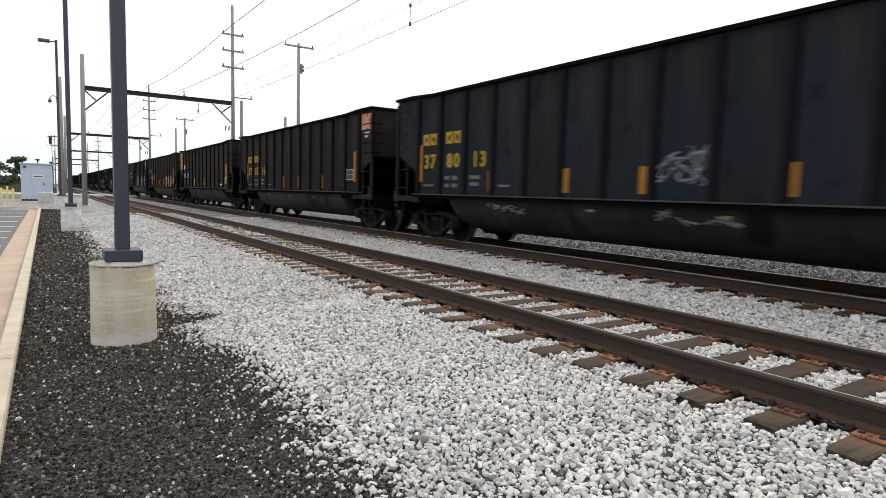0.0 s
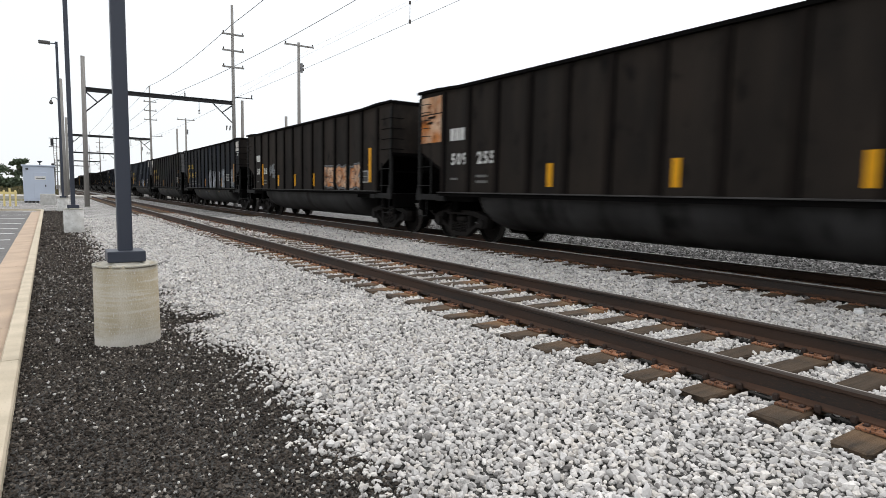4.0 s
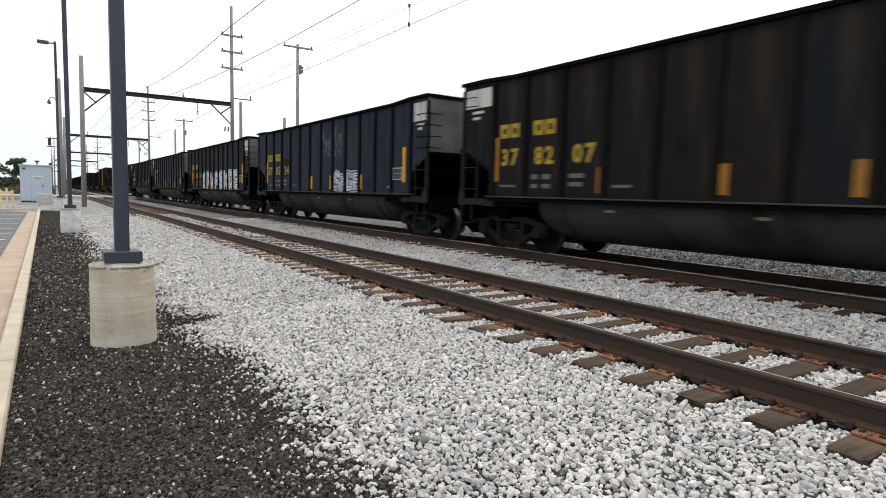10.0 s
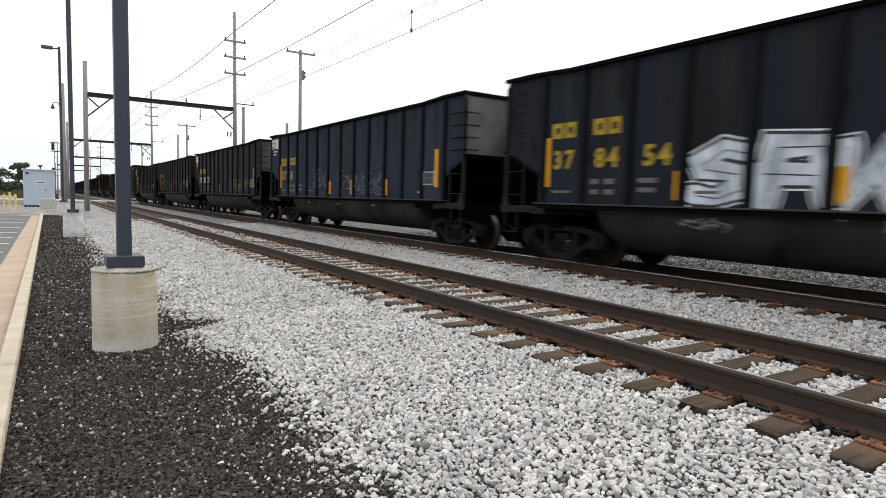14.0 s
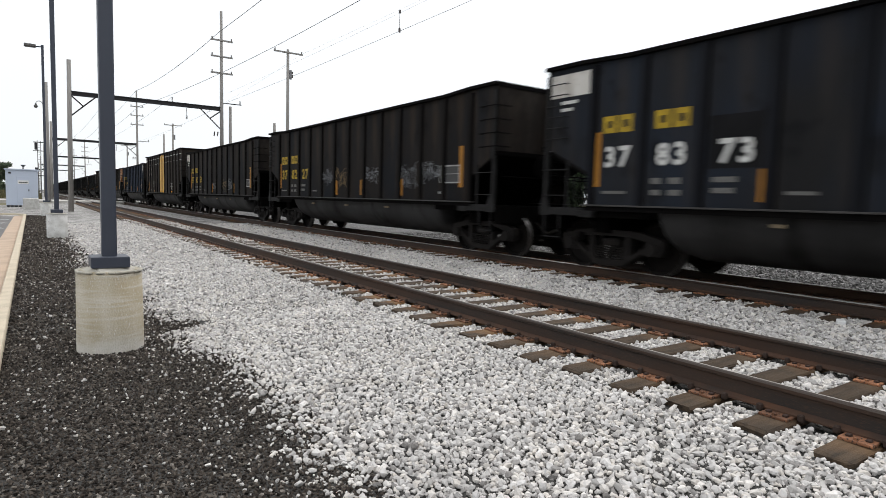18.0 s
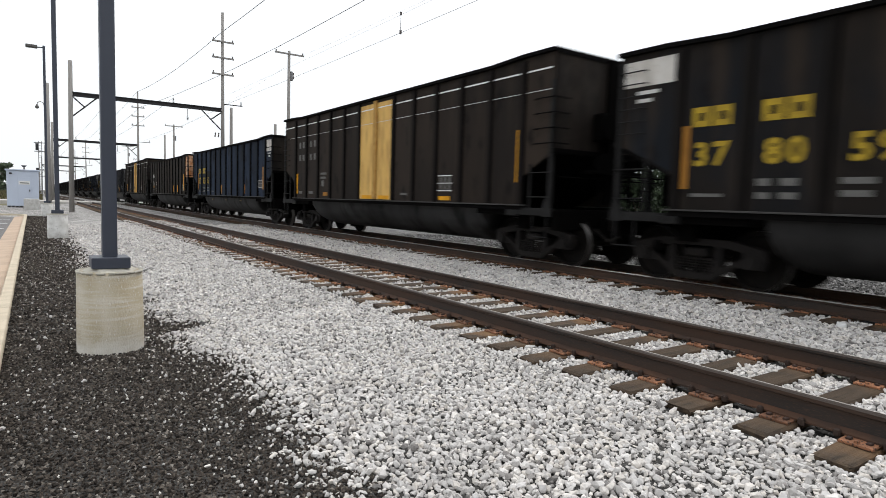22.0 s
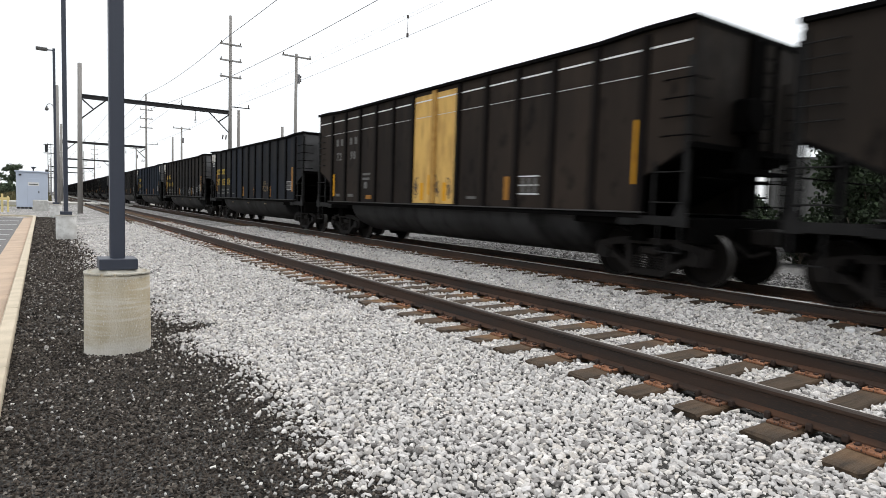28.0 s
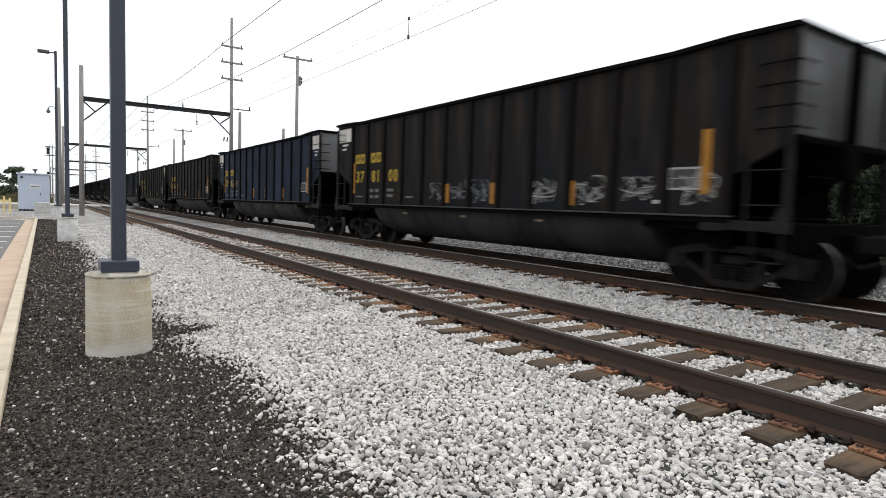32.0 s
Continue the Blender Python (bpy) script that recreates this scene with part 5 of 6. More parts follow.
def spring():
    """One coil of the nest, turned as a ribbed column."""
    bm = bmesh.new()
    prof = [(0.0, 0.20)]
    for k in range(6):
        z = 0.205 + k * 0.042
        prof += [(0.062, z), (0.098, z + 0.008), (0.098, z + 0.024), (0.062, z + 0.032)]
    prof.append((0.0, 0.455))
    rings = [[bm.verts.new((r * math.cos(a), r * math.sin(a), z)) for r, z in prof] for a in [2 * math.pi * k / 10 for k in range(10)]]
    for r0, r1 in zip(rings, rings[1:] + rings[:1]):
        for i in range(len(prof) - 1):
            bm.faces.new((r0[i], r1[i], r1[i + 1], r0[i + 1]))
    bmesh.ops.remove_doubles(bm, verts=bm.verts[:], dist=0.0004)
    bmesh.ops.recalc_face_normals(bm, faces=bm.faces[:])
    return bm


def bolster():
    return boxed(-1.05, 1.05, -0.20, 0.20, 0.455, 0.60, bevel=0.03)


def wheelset():
    prof = [(0.0, 0.09), (0.07, 0.09), (0.07, 0.14), (0.03, 0.17), (0.015, 0.36), (0.02, 0.40), (-0.045, 0.405), (-0.05, 0.457), (0.06, 0.461), (0.075, 0.49), (0.10, 0.485), (0.10, 0.40), (0.05, 0.36), (0.06, 0.17), (0.10, 0.14), (0.10, 0.0)]
    bm = bmesh.new()
    for sgn in (-1, 1):
        rings = []
        for k in range(28):
            a = 2 * math.pi * k / 28
            rings.append([bm.verts.new((sgn * (-0.7525 + p), r * math.cos(a), r * math.sin(a))) for p, r in [(-0.045, 0.0), (-0.045, 0.09)] + prof[1:]])
        fs = []
        for r0, r1 in zip(rings, rings[1:] + rings[:1]):
            for i in range(len(r0) - 1):
                fs.append(bm.faces.new((r0[i], r0[i + 1], r1[i + 1], r1[i])))
        bmesh.ops.remove_doubles(bm, verts=[v for r in rings for v in r], dist=0.0004)
    for f in bm.faces:
        c = f.calc_center_median()
        f.material_index = 1 if 0.453 < math.hypot(c.y, c.z) < 0.462 else 0
    rod(bm, (-0.98, 0, 0), (0.98, 0, 0), 0.082, 12)
    for k in range(6):
        a = 2 * math.pi * k / 6
        for sgn in (-1, 1):
            rod(bm, (sgn * 0.80, 0.10 * math.cos(a), 0.10 * math.sin(a)), (sgn * 0.70, 0.10 * math.cos(a), 0.10 * math.sin(a)), 0.018, 6)
    bmesh.ops.recalc_face_normals(bm, faces=bm.faces[:])
    return bm


WHEELSETS = []
CARS = []
TURN = pose(0, 0, 0, 0, 0, 180)


def stripe(car, y, z0, z1, w, mat=None, name="reflector_stripe", label="orange vertical reflector stripe"):
    key = f"{name}_{round(z0, 2)}_{round(z1, 2)}_{round(w, 2)}"
    return cached(key, car, lambda: boxed(-0.004, 0.0, -w / 2, w / 2, z0, z1), mat or ORANGE_STRIPE, label, pose(-SIDE + 0.051, y, 0), name=name)


def glyph_meshes():
    """The ten digits as flat meshes, height 1."""
    out = {}
    for ch in "0123456789":
        cu = bpy.data.curves.new("glyph", "FONT")
        cu.body, cu.size, cu.resolution_u, cu.offset = ch, 1.38, 2, 0.045
        ob = new("glyph", cu)
        bpy.context.view_layer.update()
        me = bpy.data.meshes.new_from_object(ob.evaluated_get(bpy.context.evaluated_depsgraph_get()))
        out[ch] = me
        bpy.data.objects.remove(ob)
    return out


def writing(car, text, y, z, size, mat, x=-SIDE + 0.0495):
    """Painted digits on the near side, each a part on its digit's mesh."""
    turn = Matrix(((0, 0, -1, 0), (-1, 0, 0, 0), (0, 1, 0, 0), (0, 0, 0, 1)))
    for k, ch in enumerate(text):
        key = ("digit", ch, mat.name)
        if key not in CACHE:
            CACHE[key] = GLYPHS[ch].copy()
            CACHE[key].materials.clear()
            CACHE[key].materials.append(mat)
        o = new("digit", CACHE[key])
        o.parent = car
        o.matrix_basis = Matrix.Translation((x, y - k * size * 0.86, z)) @ turn @ Matrix.Scale(size, 4)


def bars(car, y, z, w, h, n, mat, gap=0.35, name="marking_bar"):
    """A word drawn as a row of plain blocks, each a part."""
    step = w / n
    for k in range(n):
        a, b = -k * step - step * (1 - gap * 0.5), -k * step - step * gap * 0.5
        if name == "reporting_mark" and h > 0.25:
            bm, t = bmesh.new(), 0.085
            for c, d, e, f in ((a, b, 0, t), (a, b, h - t, h), (a, a + t, t, h - t), (b - t, b, t, h - t)):
                box(bm, -0.003, 0.0, c, d, e, f)
        else:
            bm = boxed(-0.003, 0.0, a, b, 0, h)
        o = part(name, bm, mat, car)
        o.matrix_basis = pose(-SIDE + 0.050, y, z)


def scrawl(car, y0, y1, z0, z1, loops, mat, seed, thick=0.03, lift=0.0):
    """Sprayed scribbles: smooth looping lines of uneven width."""
    rng = random.Random(seed)
    step, h = (y0 - y1) / loops, z1 - z0
    for k in range(loops):
        c = y0 - (k + 0.5) * step
        for _ in range(3):
            bm = bmesh.new()
            p, q, a, b = rng.uniform(0.8, 2.4), rng.uniform(0.6, 1.8), rng.uniform(0, 6.28), rng.uniform(0, 6.28)
            ry, rz = step * rng.uniform(0.2, 0.6), h * rng.uniform(0.15, 0.5)
            zc = z0 + h * rng.uniform(0.3, 0.7)
            pts = [Vector((0, c + ry * math.sin(p * t + a) + 0.15 * step * math.sin(3 * t), max(z0, min(z1, zc + rz * math.cos(q * t + b))))) for t in [5.6 * i / 26 for i in range(27)]]
            dx = rng.uniform(-0.0006, 0.0006)
            prev = None
            for i, (u, v) in enumerate(zip(pts, pts[1:])):
                d = v - u
                if d.length < 1e-4:
                    continue
                n = Vector((0, -d.z, d.y)).normalized() * thick * (0.55 + 0.45 * math.sin(i * 0.55 + a))
                ring = (bm.verts.new((dx, v.y + n.y, v.z + n.z)), bm.verts.new((dx, v.y - n.y, v.z - n.z)))
                if prev:
                    bm.faces.new((prev[0], ring[0], ring[1], prev[1]))
                prev = ring
            o = part("graffiti", bm, mat, car, "sprayed graffiti scribble")
            o.matrix_basis = pose(-SIDE + 0.049 - lift, 0, 0)


def panel(car, y0, y1, z0, z1, mat, name, label, lift=0.0):
    key = f"{name}_{y0:.2f}_{y1:.2f}_{z0:.2f}_{z1:.2f}"
    return cached(key, car, lambda: boxed(-SIDE + 0.0505, -SIDE + 0.0545, y0, y1, z0, z1), mat, label, m=pose(-lift, 0, 0), name=name)


SHAPES = (
    (((.92, .86), (.5, .98), (.10, .80), (.24, .56), (.78, .46), (.92, .20), (.5, .02), (.06, .14)),),
    (((.10, .0), (.06, .98)), ((.92, .0), (.90, 1.0)), ((.10, .5), (.90, .46))),
    (((.0, 1.0), (.22, .04), (.5, .72), (.76, .04), (1.0, .98)),),
    (((.04, .0), (.16, .92), (.84, .94), (.94, .0)), ((.14, .44), (.86, .44))),
    (((.12, .0), (.10, 1.0)), ((.94, 1.0), (.26, .5), (.96, .0))),
    (((.94, .95), (.10, .95), (.12, .05), (.95, .05)), ((.12, .5), (.80, .5))),
    (((.94, .88), (.12, .96), (.08, .06), (.94, .06), (.94, .46), (.56, .46)),),
)


def strip(pts, half, x):
    """One connected sprayed stroke of uneven width through points along y and z, with blunt ends."""
    bm, prev = bmesh.new(), None
    ways = [Vector((0, b[0] - a[0], b[1] - a[1])).normalized() for a, b in zip(pts, pts[1:])]
    for k, (p, w) in enumerate(zip(pts, half)):
        before, after = ways[max(k - 1, 0)], ways[min(k, len(ways) - 1)]
        way = before + after
        way = after if way.length < 0.3 else way.normalized()
        wide = min(1.45, 1.0 / max(0.5, way.dot(after)))
        ends = [-way * w * 0.8] if k == 0 else []
        ends = ends + [Vector()] + ([way * w * 0.8] if k == len(pts) - 1 else [])
        for e in ends:
            n = Vector((0, -way.z, way.y)) * w * (0.8 if e.length else wide)
            c = Vector((x, p[0], p[1])) + e
            ring = (bm.verts.new(c + n), bm.verts.new(c - n))
            if prev:
                bm.faces.new((prev[0], ring[0], ring[1], prev[1]))
            prev = ring
    return bm


def throw_up(car, y0, y1, z0, z1, letters, seed, fill=None, skip=(), fat=0.10, order=()):
    """Fat sprayed shapes side by side: a pale halo, a dark edge, a silver fill and thin dark lines in it."""
    rng = random.Random(seed)
    step, h = (y0 - y1) / letters, z1 - z0
    layers = ((fat + 0.072, 0.0015, GRAFFITI_FAINT if fill else GRAFFITI_WHITE, "graffiti_halo"), (fat + 0.046, 0.0, GRAFFITI_BLACK, "graffiti_edge"), (fat, -0.0015, fill or GRAFFITI, "graffiti"), (0.010, -0.003, GRAFFITI_BLACK, "graffiti_line"))
    order = list(order)
    while len(order) < letters:
        order += rng.sample(range(len(SHAPES)), len(SHAPES))
    for k in range(letters):
        w, c0 = step * 0.84, y0 - k * step - step * 0.08
        top, low = h * rng.uniform(0.86, 1.0), fat * 0.7
        for line in SHAPES[order[k]] if k not in skip else ():
            pts = [(c0 - (p + rng.uniform(-0.09, 0.09)) * w, z0 + low + (q + rng.uniform(-0.06, 0.06)) * (top - low - fat)) for p, q in line]
            wide = [rng.uniform(0.85, 1.4) for _ in pts]
            off = rng.uniform(-0.5, 0.5) * fat
            for t, x, m, nm in layers:
                thin = nm == "graffiti_line"
                run = [(a + off, b + 0.5 * off) for a, b in pts] if thin else pts
                half = [t if thin else t - fat + fat * g for g in wide]
                o = part(nm, strip(run, half, x + rng.uniform(-0.0005, 0.0005)), m, car, "silver sprayed graffiti" if nm == "graffiti" else "")
                o.matrix_basis = pose(-SIDE + 0.0515, 0, 0)


GLYPHS = glyph_meshes()


def coal_car(label, body, top=TOP, end=None):
    """One gondola; the tall kind differs in its height."""
    h = f"_{top:.2f}"
    car = thing("coal_gondola", label, "freight car", "cars of the coal train")
    for a, b in zip(RIBS, RIBS[1:]):
        cached("side_panel" + h, car, lambda: side_panel(top), body, m=pose(0, (a + b) / 2, 0), name="side_panel")
    for a, b in ((RIBS[-1], HALF), (RIBS[0], NEAR)):
        cached(f"end_panel_{b}" + h, car, lambda: end_panel(b - a, top), body, m=pose(0, a, 0), name="side_panel")
    cached("other_side" + h, car, lambda: mirrored(side_sheet(top)), body, name="side_sheet")
    for turned in (Matrix(), TURN):
        cached("side_sill", car, side_sill, (RIB_SHADE, SILL_LIT), m=turned)
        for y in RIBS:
            cached("rib" + h, car, lambda: rib(top), (RIB_SHADE, RIB_PAINT[body.name]), m=turned @ pose(0, y, 0), name="rib")
    cached("top_chord" + h, car, lambda: top_chord(top), RIB_SHADE, name="top_chord")
    cached("belly", car, tub, TUB_GRIME, "grimy rounded steel belly")
    for k, base in enumerate((pose(0, HALF, 0), TURN @ pose(0, -NEAR, 0))):
        cached("end_wall" + h, car, lambda: end_wall(top), (end if end and k else None) or (END_DARK if body in (BLACK_BODY, BROWN_BODY, UMBER_BODY) else END_GREY), "" if end and k else "dusty end wall", m=base, name="end_wall")
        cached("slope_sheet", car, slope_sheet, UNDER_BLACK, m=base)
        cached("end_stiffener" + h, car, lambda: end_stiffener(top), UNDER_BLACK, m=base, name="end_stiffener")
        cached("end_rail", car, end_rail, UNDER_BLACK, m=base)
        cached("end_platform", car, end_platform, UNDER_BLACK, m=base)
        if top > TOP:
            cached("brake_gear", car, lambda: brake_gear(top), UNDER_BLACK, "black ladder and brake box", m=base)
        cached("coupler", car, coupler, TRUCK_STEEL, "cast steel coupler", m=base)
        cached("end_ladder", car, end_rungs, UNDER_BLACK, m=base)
        cached("step_frame", car, step_frame, STEP_STEEL, m=base)
        for j in range(6 if k == 0 else 0):
            cached("ladder_rung", car, ladder_rung, STEP_STEEL, m=base @ pose(0, 0, 2.42 + 0.2 * j))
        for j in range(4):
            cached("corner_grab", car, lambda: mirrored(corner_grab()), RIB_SHADE, m=base @ pose(0, 0, 2.40 + 0.29 * j))
        cached("far_step_frame", car, lambda: mirrored(step_frame()), STEP_STEEL, m=base, name="step_frame")
    for y in (-6.2, 6.2):
        tr = cached("truck", car, bolster, TRUCK_STEEL, "cast steel truck", m=pose(0, y, 0))
        for k in (0, 1):
            turn = pose(-0.98 + 1.96 * k, 0, 0, 0, 0, 180 * k)
            cached("sideframe", tr, sideframe, TRUCK_STEEL, m=turn)
            for sy in (-0.22, 0.0, 0.22):
                cached("spring", tr, spring, TRUCK_STEEL, m=turn @ pose(-0.03, sy, 0))
        for dy in (-0.89, 0.89):
            w = cached("wheelset", tr, wheelset, (WHEEL_STEEL, TREAD), "steel wheels on an axle with polished treads", m=pose(0, dy, 0.457))
            WHEELSETS.append((w, dy))
    CARS.append(car)
    return car


def mirrored(bm):
    bmesh.ops.scale(bm, vec=(-1, 1, 1), verts=bm.verts[:])
    bmesh.ops.reverse_faces(bm, faces=bm.faces[:])
    return bm


def at_rib(k):
    """The place along a side, counted in ribs from the far end."""
    return 6.30 - 1.05 * k


def marks(car, words, number, mat, digits=None, first=0.25, size=0.345):
    """A reporting mark as plain blocks and the car's number as digits, panel by panel."""
    for k, (n, w) in enumerate(words):
        bars(car, at_rib(k + first - 0.05), 2.44, w, 0.29, n, mat, 0.16, "reporting_mark")
    for k, txt in enumerate(number):
        writing(car, txt, at_rib(k + first + 0.02), 1.87, size, digits or mat)


def small_writing(car, places):
    for k, z, w, h in places:
        bars(car, at_rib(k), z, w, h, 1, FAINT_LETTER, 0.0, "small_writing")


def yellow_marks(car, number, digits=None, tick_rows=(2.92, 5.15, 6.82, 9.1), mat=None, data=None):
    marks(car, ((2, 0.66), (2, 0.66)), number, YELLOW_LETTER, digits)
    stripe(car, 6.17, 1.52, 2.47, 0.13, mat)
    stripe(car, -5.95, 1.52, 2.48, 0.15, mat)
    for k in tick_rows:
        stripe(car, at_rib(k), 1.30, 1.76, 0.13, mat)
    small_writing(car, ((1.2, 1.56, 0.18, 0.10), (1.5, 1.56, 0.22, 0.10), (1.2, 1.38, 0.18, 0.09), (1.5, 1.38, 0.22, 0.09), (2.2, 1.58, 0.38, 0.08), (2.2, 1.42, 0.34, 0.08), (3.2, 1.40, 0.40, 0.05), (0.25, 1.40, 0.5, 0.05)))
    panel(car, at_rib(11.0) , at_rib(10.82), 1.36, 1.42, WHITE_LETTER, "white_mark", "small white marking")
    data_panel(car, *(data or ()))
    for k in (3.1, 5.7, 8.2):
        cached("cut_lever_tag", car, lambda: boxed(-1.47, -1.43, -0.09, 0.09, 0.955, 1.005), TAN_TAG, "small tan tag", m=pose(0, at_rib(k), 0))


def data_panel(car, y0=-5.86, y1=-5.32, z0=1.58, z1=1.93):
    bm = bmesh.new()
    t = 0.032
    for a, b, c, d in ((y0, y1, z0, z0 + t), (y0, y1, z1 - t, z1), (y0, y0 + t, z0, z1), (y1 - t, y1, z0, z1), (y0, y1, (z0 + z1) / 2, (z0 + z1) / 2 + 0.012)):
        box(bm, -SIDE + 0.046, -SIDE + 0.0505, a, b, c, d)
    part("data_panel", bm, MARK_GREY, car, "small white-framed data panel")
    panel(car, y0 + 0.03, y1 - 0.03, z0 + 0.03, z1 - 0.03, BOX_GREY, "data_field", "dark field of a data panel", -0.002)


def white_patch(car, near=True, mat=None):
    """A worn patch high on the end panel."""
    if near:
        panel(car, -7.12, -6.42, 3.12, 3.60, mat or PATCH_WHITE, "white_patch", "worn white painted patch")
        panel(car, -6.95, -6.60, 2.98, 3.05, WHITE_LETTER, "white_mark", "small white marking")
        panel(car, -6.85, -6.66, 2.88, 2.95, WHITE_LETTER, "white_mark", "small white marking")
    else:
        panel(car, 6.42, 7.40, 3.18, 3.60, mat or PATCH_WHITE, "white_patch", "worn white painted patch")
        panel(car, 6.70, 7.10, 3.05, 3.11, WHITE_LETTER, "white_mark", "small white marking")
        panel(car, 6.82, 7.10, 2.92, 2.98, WHITE_LETTER, "white_mark", "small white marking")


FIRST = -1
PLAIN = "grimy {} steel coal gondola with side ribs"
PAINTS = {"black": BLACK_BODY, "blue-black": BLUE_BODY, "slate blue": SLATE_BODY, "navy blue": NAVY_BODY, "dark brown": BROWN_BODY, "umber brown": UMBER_BODY}


def numbered(colour, number, extra="", digits=None, data=None, bright=False, **kw):
    """A car with yellow marks and orange reflector stripes."""
    c = coal_car(PLAIN.format(colour) + extra, PAINTS[colour], **kw)
    yellow_marks(c, number.split(), digits, mat=BRIGHT_STRIPE if bright or colour == "slate blue" else None, data=data)
    return c


def white_lettered(colour, number, tick_rows, extra="", **kw):
    c = coal_car(PLAIN.format(colour) + extra, PAINTS[colour], **kw)
    marks(c, ((3, 0.62),), number.split(), WHITE_LETTER, first=0.30, size=0.27)
    for k in tick_rows:
        stripe(c, at_rib(k), 1.34, 1.80, 0.15, BRIGHT_STRIPE)
    stripe(c, -5.80, 1.46, 2.50, 0.17, BRIGHT_STRIPE)
    small_writing(c, ((1.3, 1.55, 0.42, 0.06), (1.3, 1.42, 0.42, 0.06), (0.3, 1.5, 0.3, 0.05)))
    data_panel(c, -5.70, -5.05, 1.45, 1.82)
    return c


def tall_car(number, gold_dirt):
    """The taller kind with a gold pair of panels and thin white lines near the rim."""
    top = 4.17
    c = coal_car("tall umber brown coal gondola with two gold side panels", UMBER_BODY, top=top, end=END_DARK)
    for k in (5, 6):
        panel(c, at_rib(k + 1) + 0.07, at_rib(k) - 0.07, SILL + 0.05, top - 0.18, DOOR_GOLD, "gold_panel", "dusty gold painted panel")
        stripe(c, at_rib(k + 0.5), 1.24 if gold_dirt else 1.30, 1.34 if gold_dirt else 1.75, 0.62 if gold_dirt else 0.16, BRIGHT_STRIPE)
    cached("gold_rib", c, lambda: boxed(-SIDE - 0.004, -SIDE + 0.0535, -0.093, 0.093, SILL + 0.05, top - 0.11, bevel=0.01), GOLD_RUST, "rusted gold painted rib", m=pose(0, at_rib(6), 0))
    if not gold_dirt:
        for k, a in enumerate((5.15, 6.1, 6.6)):
            scrawl(c, at_rib(a), at_rib(a + 0.16), 1.36, 1.95, 1, GRAFFITI_BLACK, 140 + k, 0.016, lift=0.006)
        stripe(c, at_rib(5.84), 1.45, 1.95, 0.15, BRIGHT_STRIPE)
    edges = [HALF] + RIBS[::-1] + [NEAR]
    for a, b in zip(edges, edges[1:]):
        for z, t in ((3.83, 0.032), (3.43, 0.013)):
            panel(c, b + 0.11, a - 0.11, z, z + t, WHITE_PAINT if t > 0.02 else WHITE_LETTER, "white_line", "thin white painted line", 0.006)
    for row, z in ((0, 3.02), (1, 2.56)):
        for k in (0.30, 0.62, 1.28, 1.62):
            if row and number:
                continue
            bars(c, at_rib(k), z, 0.17, 0.22, 1, FAINT_LETTER, 0.1, "reporting_mark")
    for k, txt in enumerate(number.split()):
        writing(c, txt, at_rib(k + 0.32), 2.56, 0.25, FAINT_LETTER)
    stripe(c, at_rib(0.12), 1.36, 2.10, 0.13, BRIGHT_STRIPE)
    stripe(c, at_rib(2.6), 1.30, 1.42, 0.35)
    stripe(c, -6.22, 1.66, 2.72, 0.15, BRIGHT_STRIPE)
    if not gold_dirt:
        stripe(c, at_rib(8.75), 1.35, 1.85, 0.16)
    small_writing(c, ((2.2, 2.02, 0.5, 0.07), (2.2, 1.88, 0.46, 0.07), (2.3, 1.62, 0.2, 0.2), (1.2, 1.36, 0.4, 0.09), (0.3, 1.36, 0.3, 0.09), (7.4, 1.36, 0.35, 0.06)))
    y0, y1 = at_rib(9.68), at_rib(9.12)
    for z in (1.47, 1.65, 1.83):
        panel(c, y0, y1, z, z + 0.025, WHITE_PAINT, "data_panel_line", "white line of a data panel")
    for k in range(3):
        panel(c, y0 + 0.05 + 0.18 * k, y0 + 0.14 + 0.18 * k, 1.51, 1.81, FAINT_LETTER, "data_panel_field", "grey field of a data panel")
    if gold_dirt:
        stripe(c, at_rib(9.40), 1.25, 1.35, 0.47, BRIGHT_STRIPE)
    return c


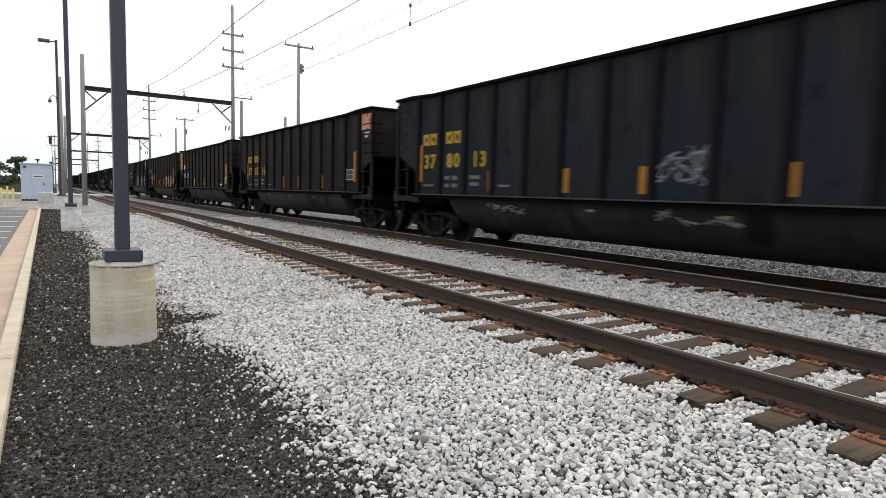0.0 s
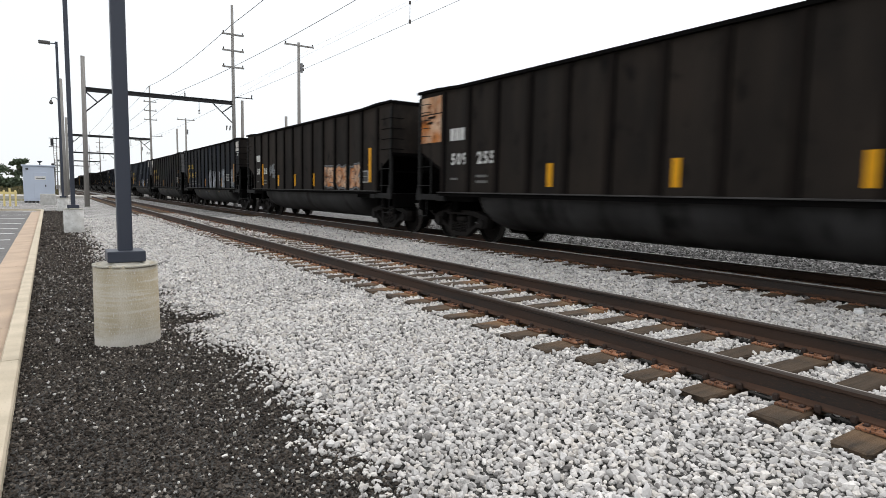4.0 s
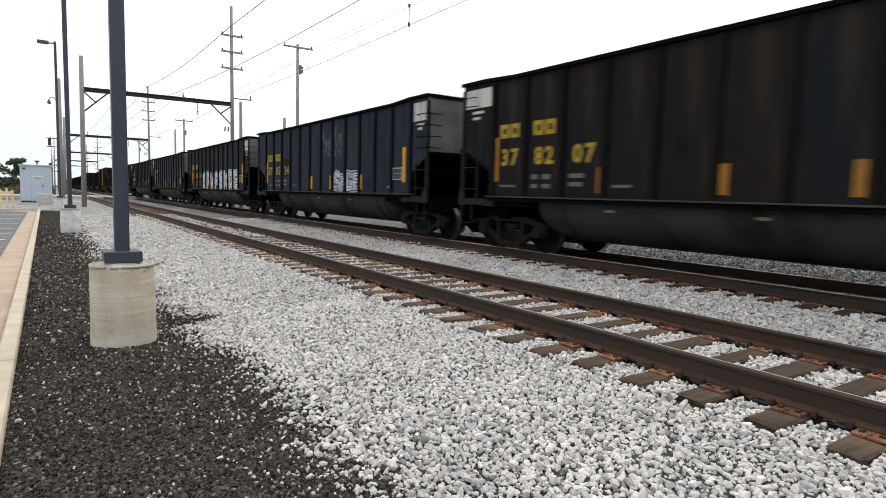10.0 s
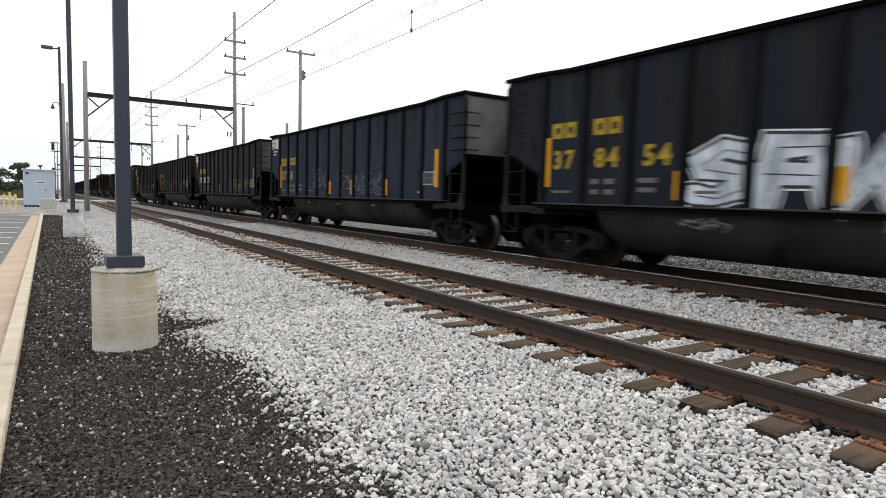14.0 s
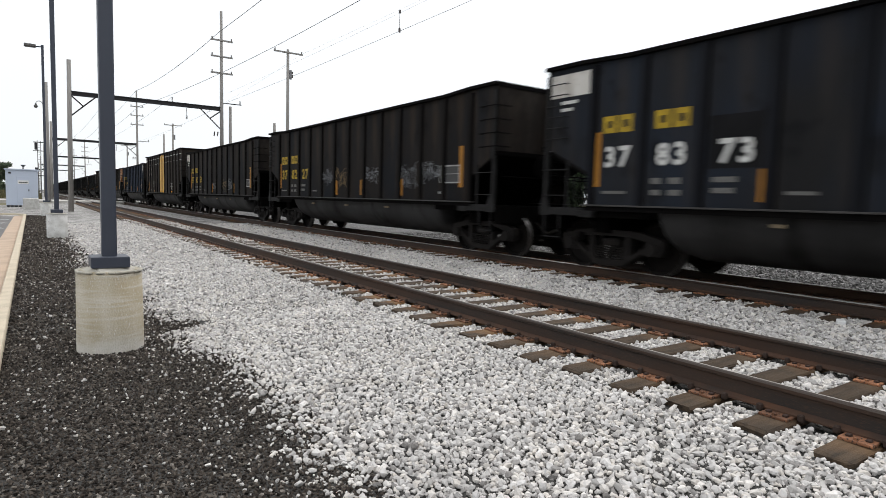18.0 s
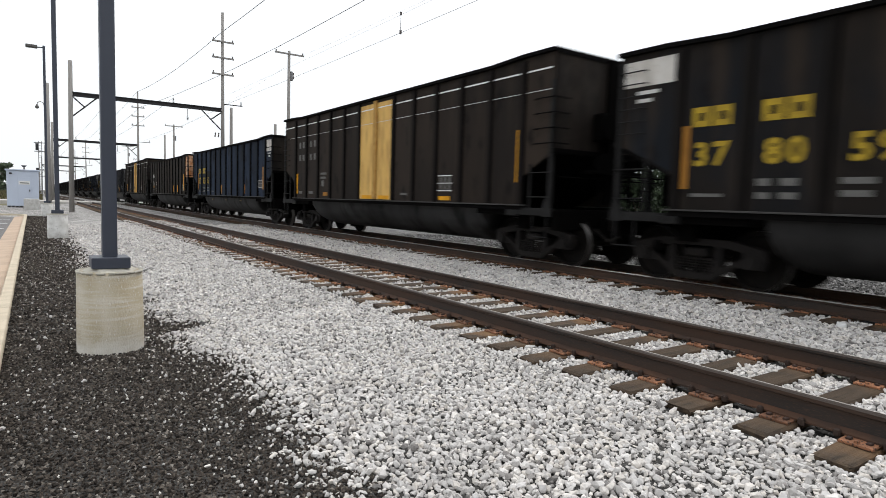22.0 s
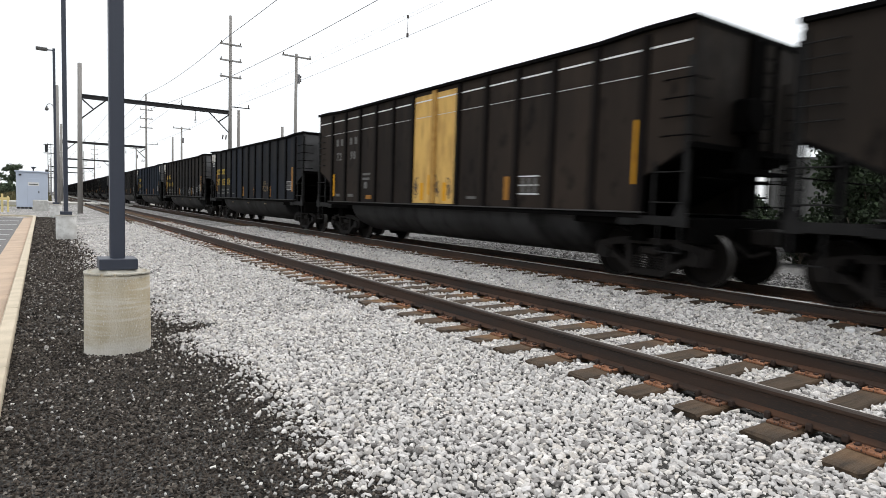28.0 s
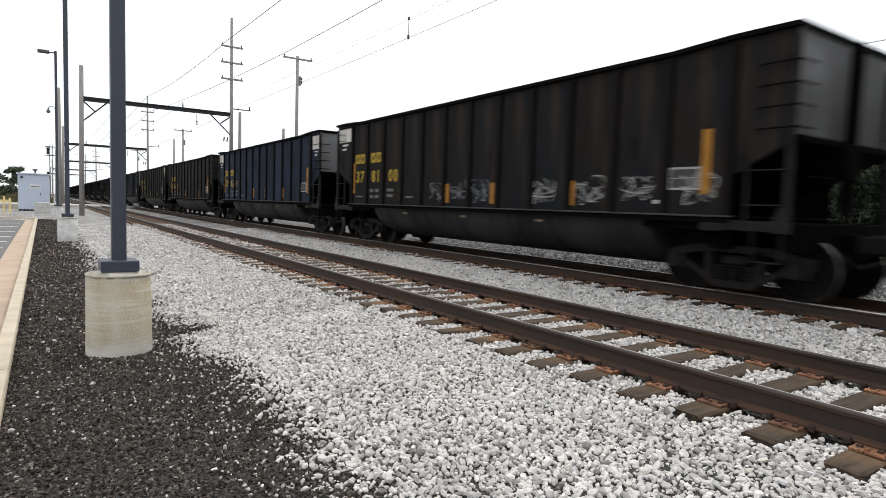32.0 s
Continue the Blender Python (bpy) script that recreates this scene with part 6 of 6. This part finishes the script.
def build_train():
    numbered("black", "", "")
    c = numbered("blue-black", "37 80 13")
    scrawl(c, at_rib(7.12), at_rib(7.95), 1.42, 2.05, 3, GRAFFITI_FAINT, 3, 0.016)
    scrawl_belly(c, ((2.7, 3.8, 5), (7.0, 8.4, 6)))
    c = numbered("black", "37 85 16", " and worn patch", end=END_DARK)
    white_patch(c, True, PATCH_RUST)
    c = white_lettered("dark brown", "509 255", (3.6, 6.3, 8.85))
    white_patch(c, False, PATCH_RUST)
    panel(c, 6.42, 7.40, 2.45, 3.15, PATCH_RUST, "rusty_patch", "rust-stained pale patch")
    panel(c, at_rib(10.6), at_rib(10.2), 1.36, 1.44, WHITE_LETTER, "white_mark", "small white marking")
    c = white_lettered("dark brown", "509 283", (3.25, 5.2, 7.12), " and rusty graffiti")
    stripe(c, at_rib(1.15), 1.36, 2.32, 0.14, BRIGHT_STRIPE)
    scrawl(c, at_rib(2.15), at_rib(2.85), 1.7, 2.25, 2, GRAFFITI_FAINT, 17, 0.05)
    for k, (a, b) in enumerate(((8.12, 8.88), (9.12, 9.88), (10.2, 10.8))):
        throw_up(c, at_rib(a), at_rib(b), 1.34, 2.05, 2, 90 + k, PATCH_RUST, fat=0.10)
    c = numbered("blue-black", "37 84 7", " and large silver graffiti", data=(-4.93, -4.38, 1.58, 1.97), end=END_DARK)
    throw_up(c, at_rib(5.15), at_rib(10.0), 1.28, 2.22, 7, 14, GRAFFITI_DIM, skip=(0, 4), fat=0.11)
    throw_up(c, at_rib(10.92), at_rib(11.75), 1.36, 2.25, 2, 15, GRAFFITI_DIM, fat=0.05)
    white_patch(c)
    scrawl_belly(c, ((4.8, 5.6, 4),))
    c = numbered("black", "37 82 07", end=END_GREY)
    white_patch(c, False)
    c = numbered("slate blue", "37 85 34", " and silver graffiti")
    throw_up(c, at_rib(7.12), at_rib(9.02), 1.28, 1.86, 4, 31, fat=0.06)
    scrawl(c, at_rib(6.1), at_rib(7.8), 2.4, 3.4, 4, GRAFFITI_FAINT, 8, 0.012)
    panel(c, at_rib(2.88), at_rib(2.12), 1.78, 2.50, PATCH_DARK, "black_patch", "black repainted patch")
    white_patch(c)
    c = numbered("blue-black", "37 84 54", " and large silver graffiti", bright=True)
    throw_up(c, at_rib(3.06), at_rib(11.0), 1.25, 2.24, 8, 5, fat=0.125, order=(0, 3, 2, 3, 0, 4, 6, 5))
    white_patch(c)
    scrawl_belly(c, ((2.9, 3.7, 5), (8.2, 9.0, 4), (9.2, 9.9, 4)))
    c = numbered("slate blue", "37 8", " and scribbled graffiti")
    scrawl(c, at_rib(5.7), at_rib(8.9), 1.32, 2.15, 6, GRAFFITI_FAINT, 12, 0.010)
    scrawl(c, at_rib(3.6), at_rib(4.9), 1.4, 2.2, 3, GRAFFITI_FAINT, 13, 0.010)
    white_patch(c, False)
    c = numbered("blue-black", "37 83 73", " and faded lime scribbles", WHITE_LETTER, end=END_MID)
    for k in range(4):
        scrawl(c, at_rib(7.15 + k), at_rib(7.75 + k), 1.36, 2.0, 2, GRAFFITI_LIME, 50 + k, 0.013)
    panel(c, at_rib(2.88), at_rib(2.12), 1.78, 2.55, PATCH_DARK, "black_patch", "black repainted patch")
    white_patch(c, False)
    c = numbered("black", "37 82 27", " and faded pale graffiti", data=(-5.9, -5.1, 1.62, 2.05))
    for k, (a, b, m) in enumerate(((4.1, 4.85, GRAFFITI_FAINT), (5.1, 5.9, GRAFFITI_GOLD), (7.1, 7.9, GRAFFITI_FAINT), (9.1, 9.9, GRAFFITI_FAINT), (10.1, 10.9, GRAFFITI_FAINT))):
        scrawl(c, at_rib(a), at_rib(b), 1.5 if k % 2 else 1.62, 2.18, 3, m, 70 + k, 0.010)
    c = numbered("black", "37 80 59", " and faded gold scribbles")
    scrawl(c, at_rib(7.1), at_rib(7.9), 1.36, 1.95, 3, GRAFFITI_GOLD, 21, 0.012)
    scrawl(c, at_rib(8.1), at_rib(8.9), 1.40, 2.0, 3, GRAFFITI_FAINT, 22, 0.011)
    scrawl(c, at_rib(5.1), at_rib(5.7), 1.40, 1.9, 2, GRAFFITI_FAINT, 23, 0.011)
    white_patch(c, False)
    tall_car("", True)
    c = numbered("navy blue", "37 82 5", " and sooty stains", end=END_DARK)
    panel(c, at_rib(2.88), at_rib(2.12), 1.78, 2.55, PATCH_DARK, "black_patch", "black repainted patch")
    white_patch(c)
    c = white_lettered("dark brown", "509 224", (8.3, 9.6), " and rusty end", end=PATCH_RUST)
    panel(c, -7.15, -6.42, 2.30, 3.62, PATCH_RUST, "rusty_patch", "rust-stained pale end panel")
    stripe(c, at_rib(0.55), 1.66, 1.82, 0.5)
    tall_car("72 98", False)
    c = numbered("blue-black", "37 85 01", " and faded gold scribbles", end=END_MID)
    scrawl(c, at_rib(8.1), at_rib(8.9), 1.5, 1.95, 3, GRAFFITI_GOLD, 33, 0.012)
    white_patch(c, False)
    c = numbered("black", "37 81 00", " and pale graffiti", end=END_GREY)
    for k, a in enumerate((4.25, 5.2, 6.0, 7.95, 9.1, 10.1, 11.15)):
        scrawl(c, at_rib(a + 0.1), at_rib(a + 0.72), 1.32, 1.84, 2, MARK_GREY if k > 2 else GRAFFITI_FAINT, 80 + k, 0.010)
    white_patch(c, False)
    c = numbered("navy blue", "37 83 1")
    white_patch(c)
    white_patch(c, False)
    c = numbered("black", "37 84 2")
    c = numbered("black", "37 82 6")
    white_patch(c)
    rng = random.Random(4)
    for k in range(14):
        c = numbered(rng.choice(("black", "blue-black", "black", "dark brown", "slate blue")), "37 8")
        if rng.random() < 0.4:
            white_patch(c, rng.random() < 0.6)


def scrawl_belly(car, places):
    """Faint tags low on the rounded belly."""
    for a, b, n in places:
        bm = bmesh.new()
        rng = random.Random(int(a * 10))
        for k in range(n * 3):
            y = at_rib(a + (b - a) * rng.random())
            z = rng.uniform(0.86, 1.02)
            d = Vector((0, rng.uniform(-0.14, 0.14), rng.uniform(-0.07, 0.07)))
            w = Vector((0, -d.z, d.y)).normalized() * 0.014
            vs = [Vector((0, y, z)) - d + w, Vector((0, y, z)) + d + w, Vector((0, y, z)) + d - w, Vector((0, y, z)) - d - w]
            bm.faces.new([bm.verts.new((belly_x(v.z) - 0.008, v.y, v.z)) for v in vs])
        part("belly_graffiti", bm, GRAFFITI_FAINT, car, "faint sprayed tag")


def belly_x(z):
    """The belly's outer face at a height."""
    s = min(1.0, max(0.0, (SILL - 0.02 - z) / 0.86)) ** (1 / 0.9)
    return -(SIDE - 0.14) * math.sqrt(1 - s * s) ** 0.75


build_train()


# ---- what moves ----
TRAIN = [(0.0, 0.910), (3.0, 0.930), (6.0, 0.9458), (9.0, 0.9531), (13.0, 0.9549), (16.0, 0.956), (19.0, 0.9545), (23.0, 0.9430), (28.0, 0.9205), (32.0, 0.9235)]


def train_y(t):
    """How far the train's first far end lies up the line."""
    for (a, p), (b, q) in zip(TRAIN, TRAIN[1:]):
        if t <= b:
            k = (t - a) / (b - a)
            return PITCH_CAR * (p + (q - p) * k) - 8.48 * t
    return PITCH_CAR * TRAIN[-1][1] - 8.48 * t


def motions():
    mid = RAIL_2 + GAUGE / 2
    keys = [t for t, _ in TRAIN]
    start = train_y(0.0)
    for k, car in enumerate(CARS):
        walk(car, [(t, pose(mid, train_y(t) + PITCH_CAR * (k + FIRST) - HALF, 0)) for t in keys])
    steps = [2 * i / FPS for i in range(16 * FPS + 1)]
    rolled = [(start - train_y(t)) / 0.457 for t in steps]
    for w, dy in WHEELSETS:
        walk(w, [(t, Matrix.Translation((0, dy, 0.457)) @ Matrix.Rotation(a, 4, "X")) for t, a in zip(steps, rolled)])


build_stone()
motions()
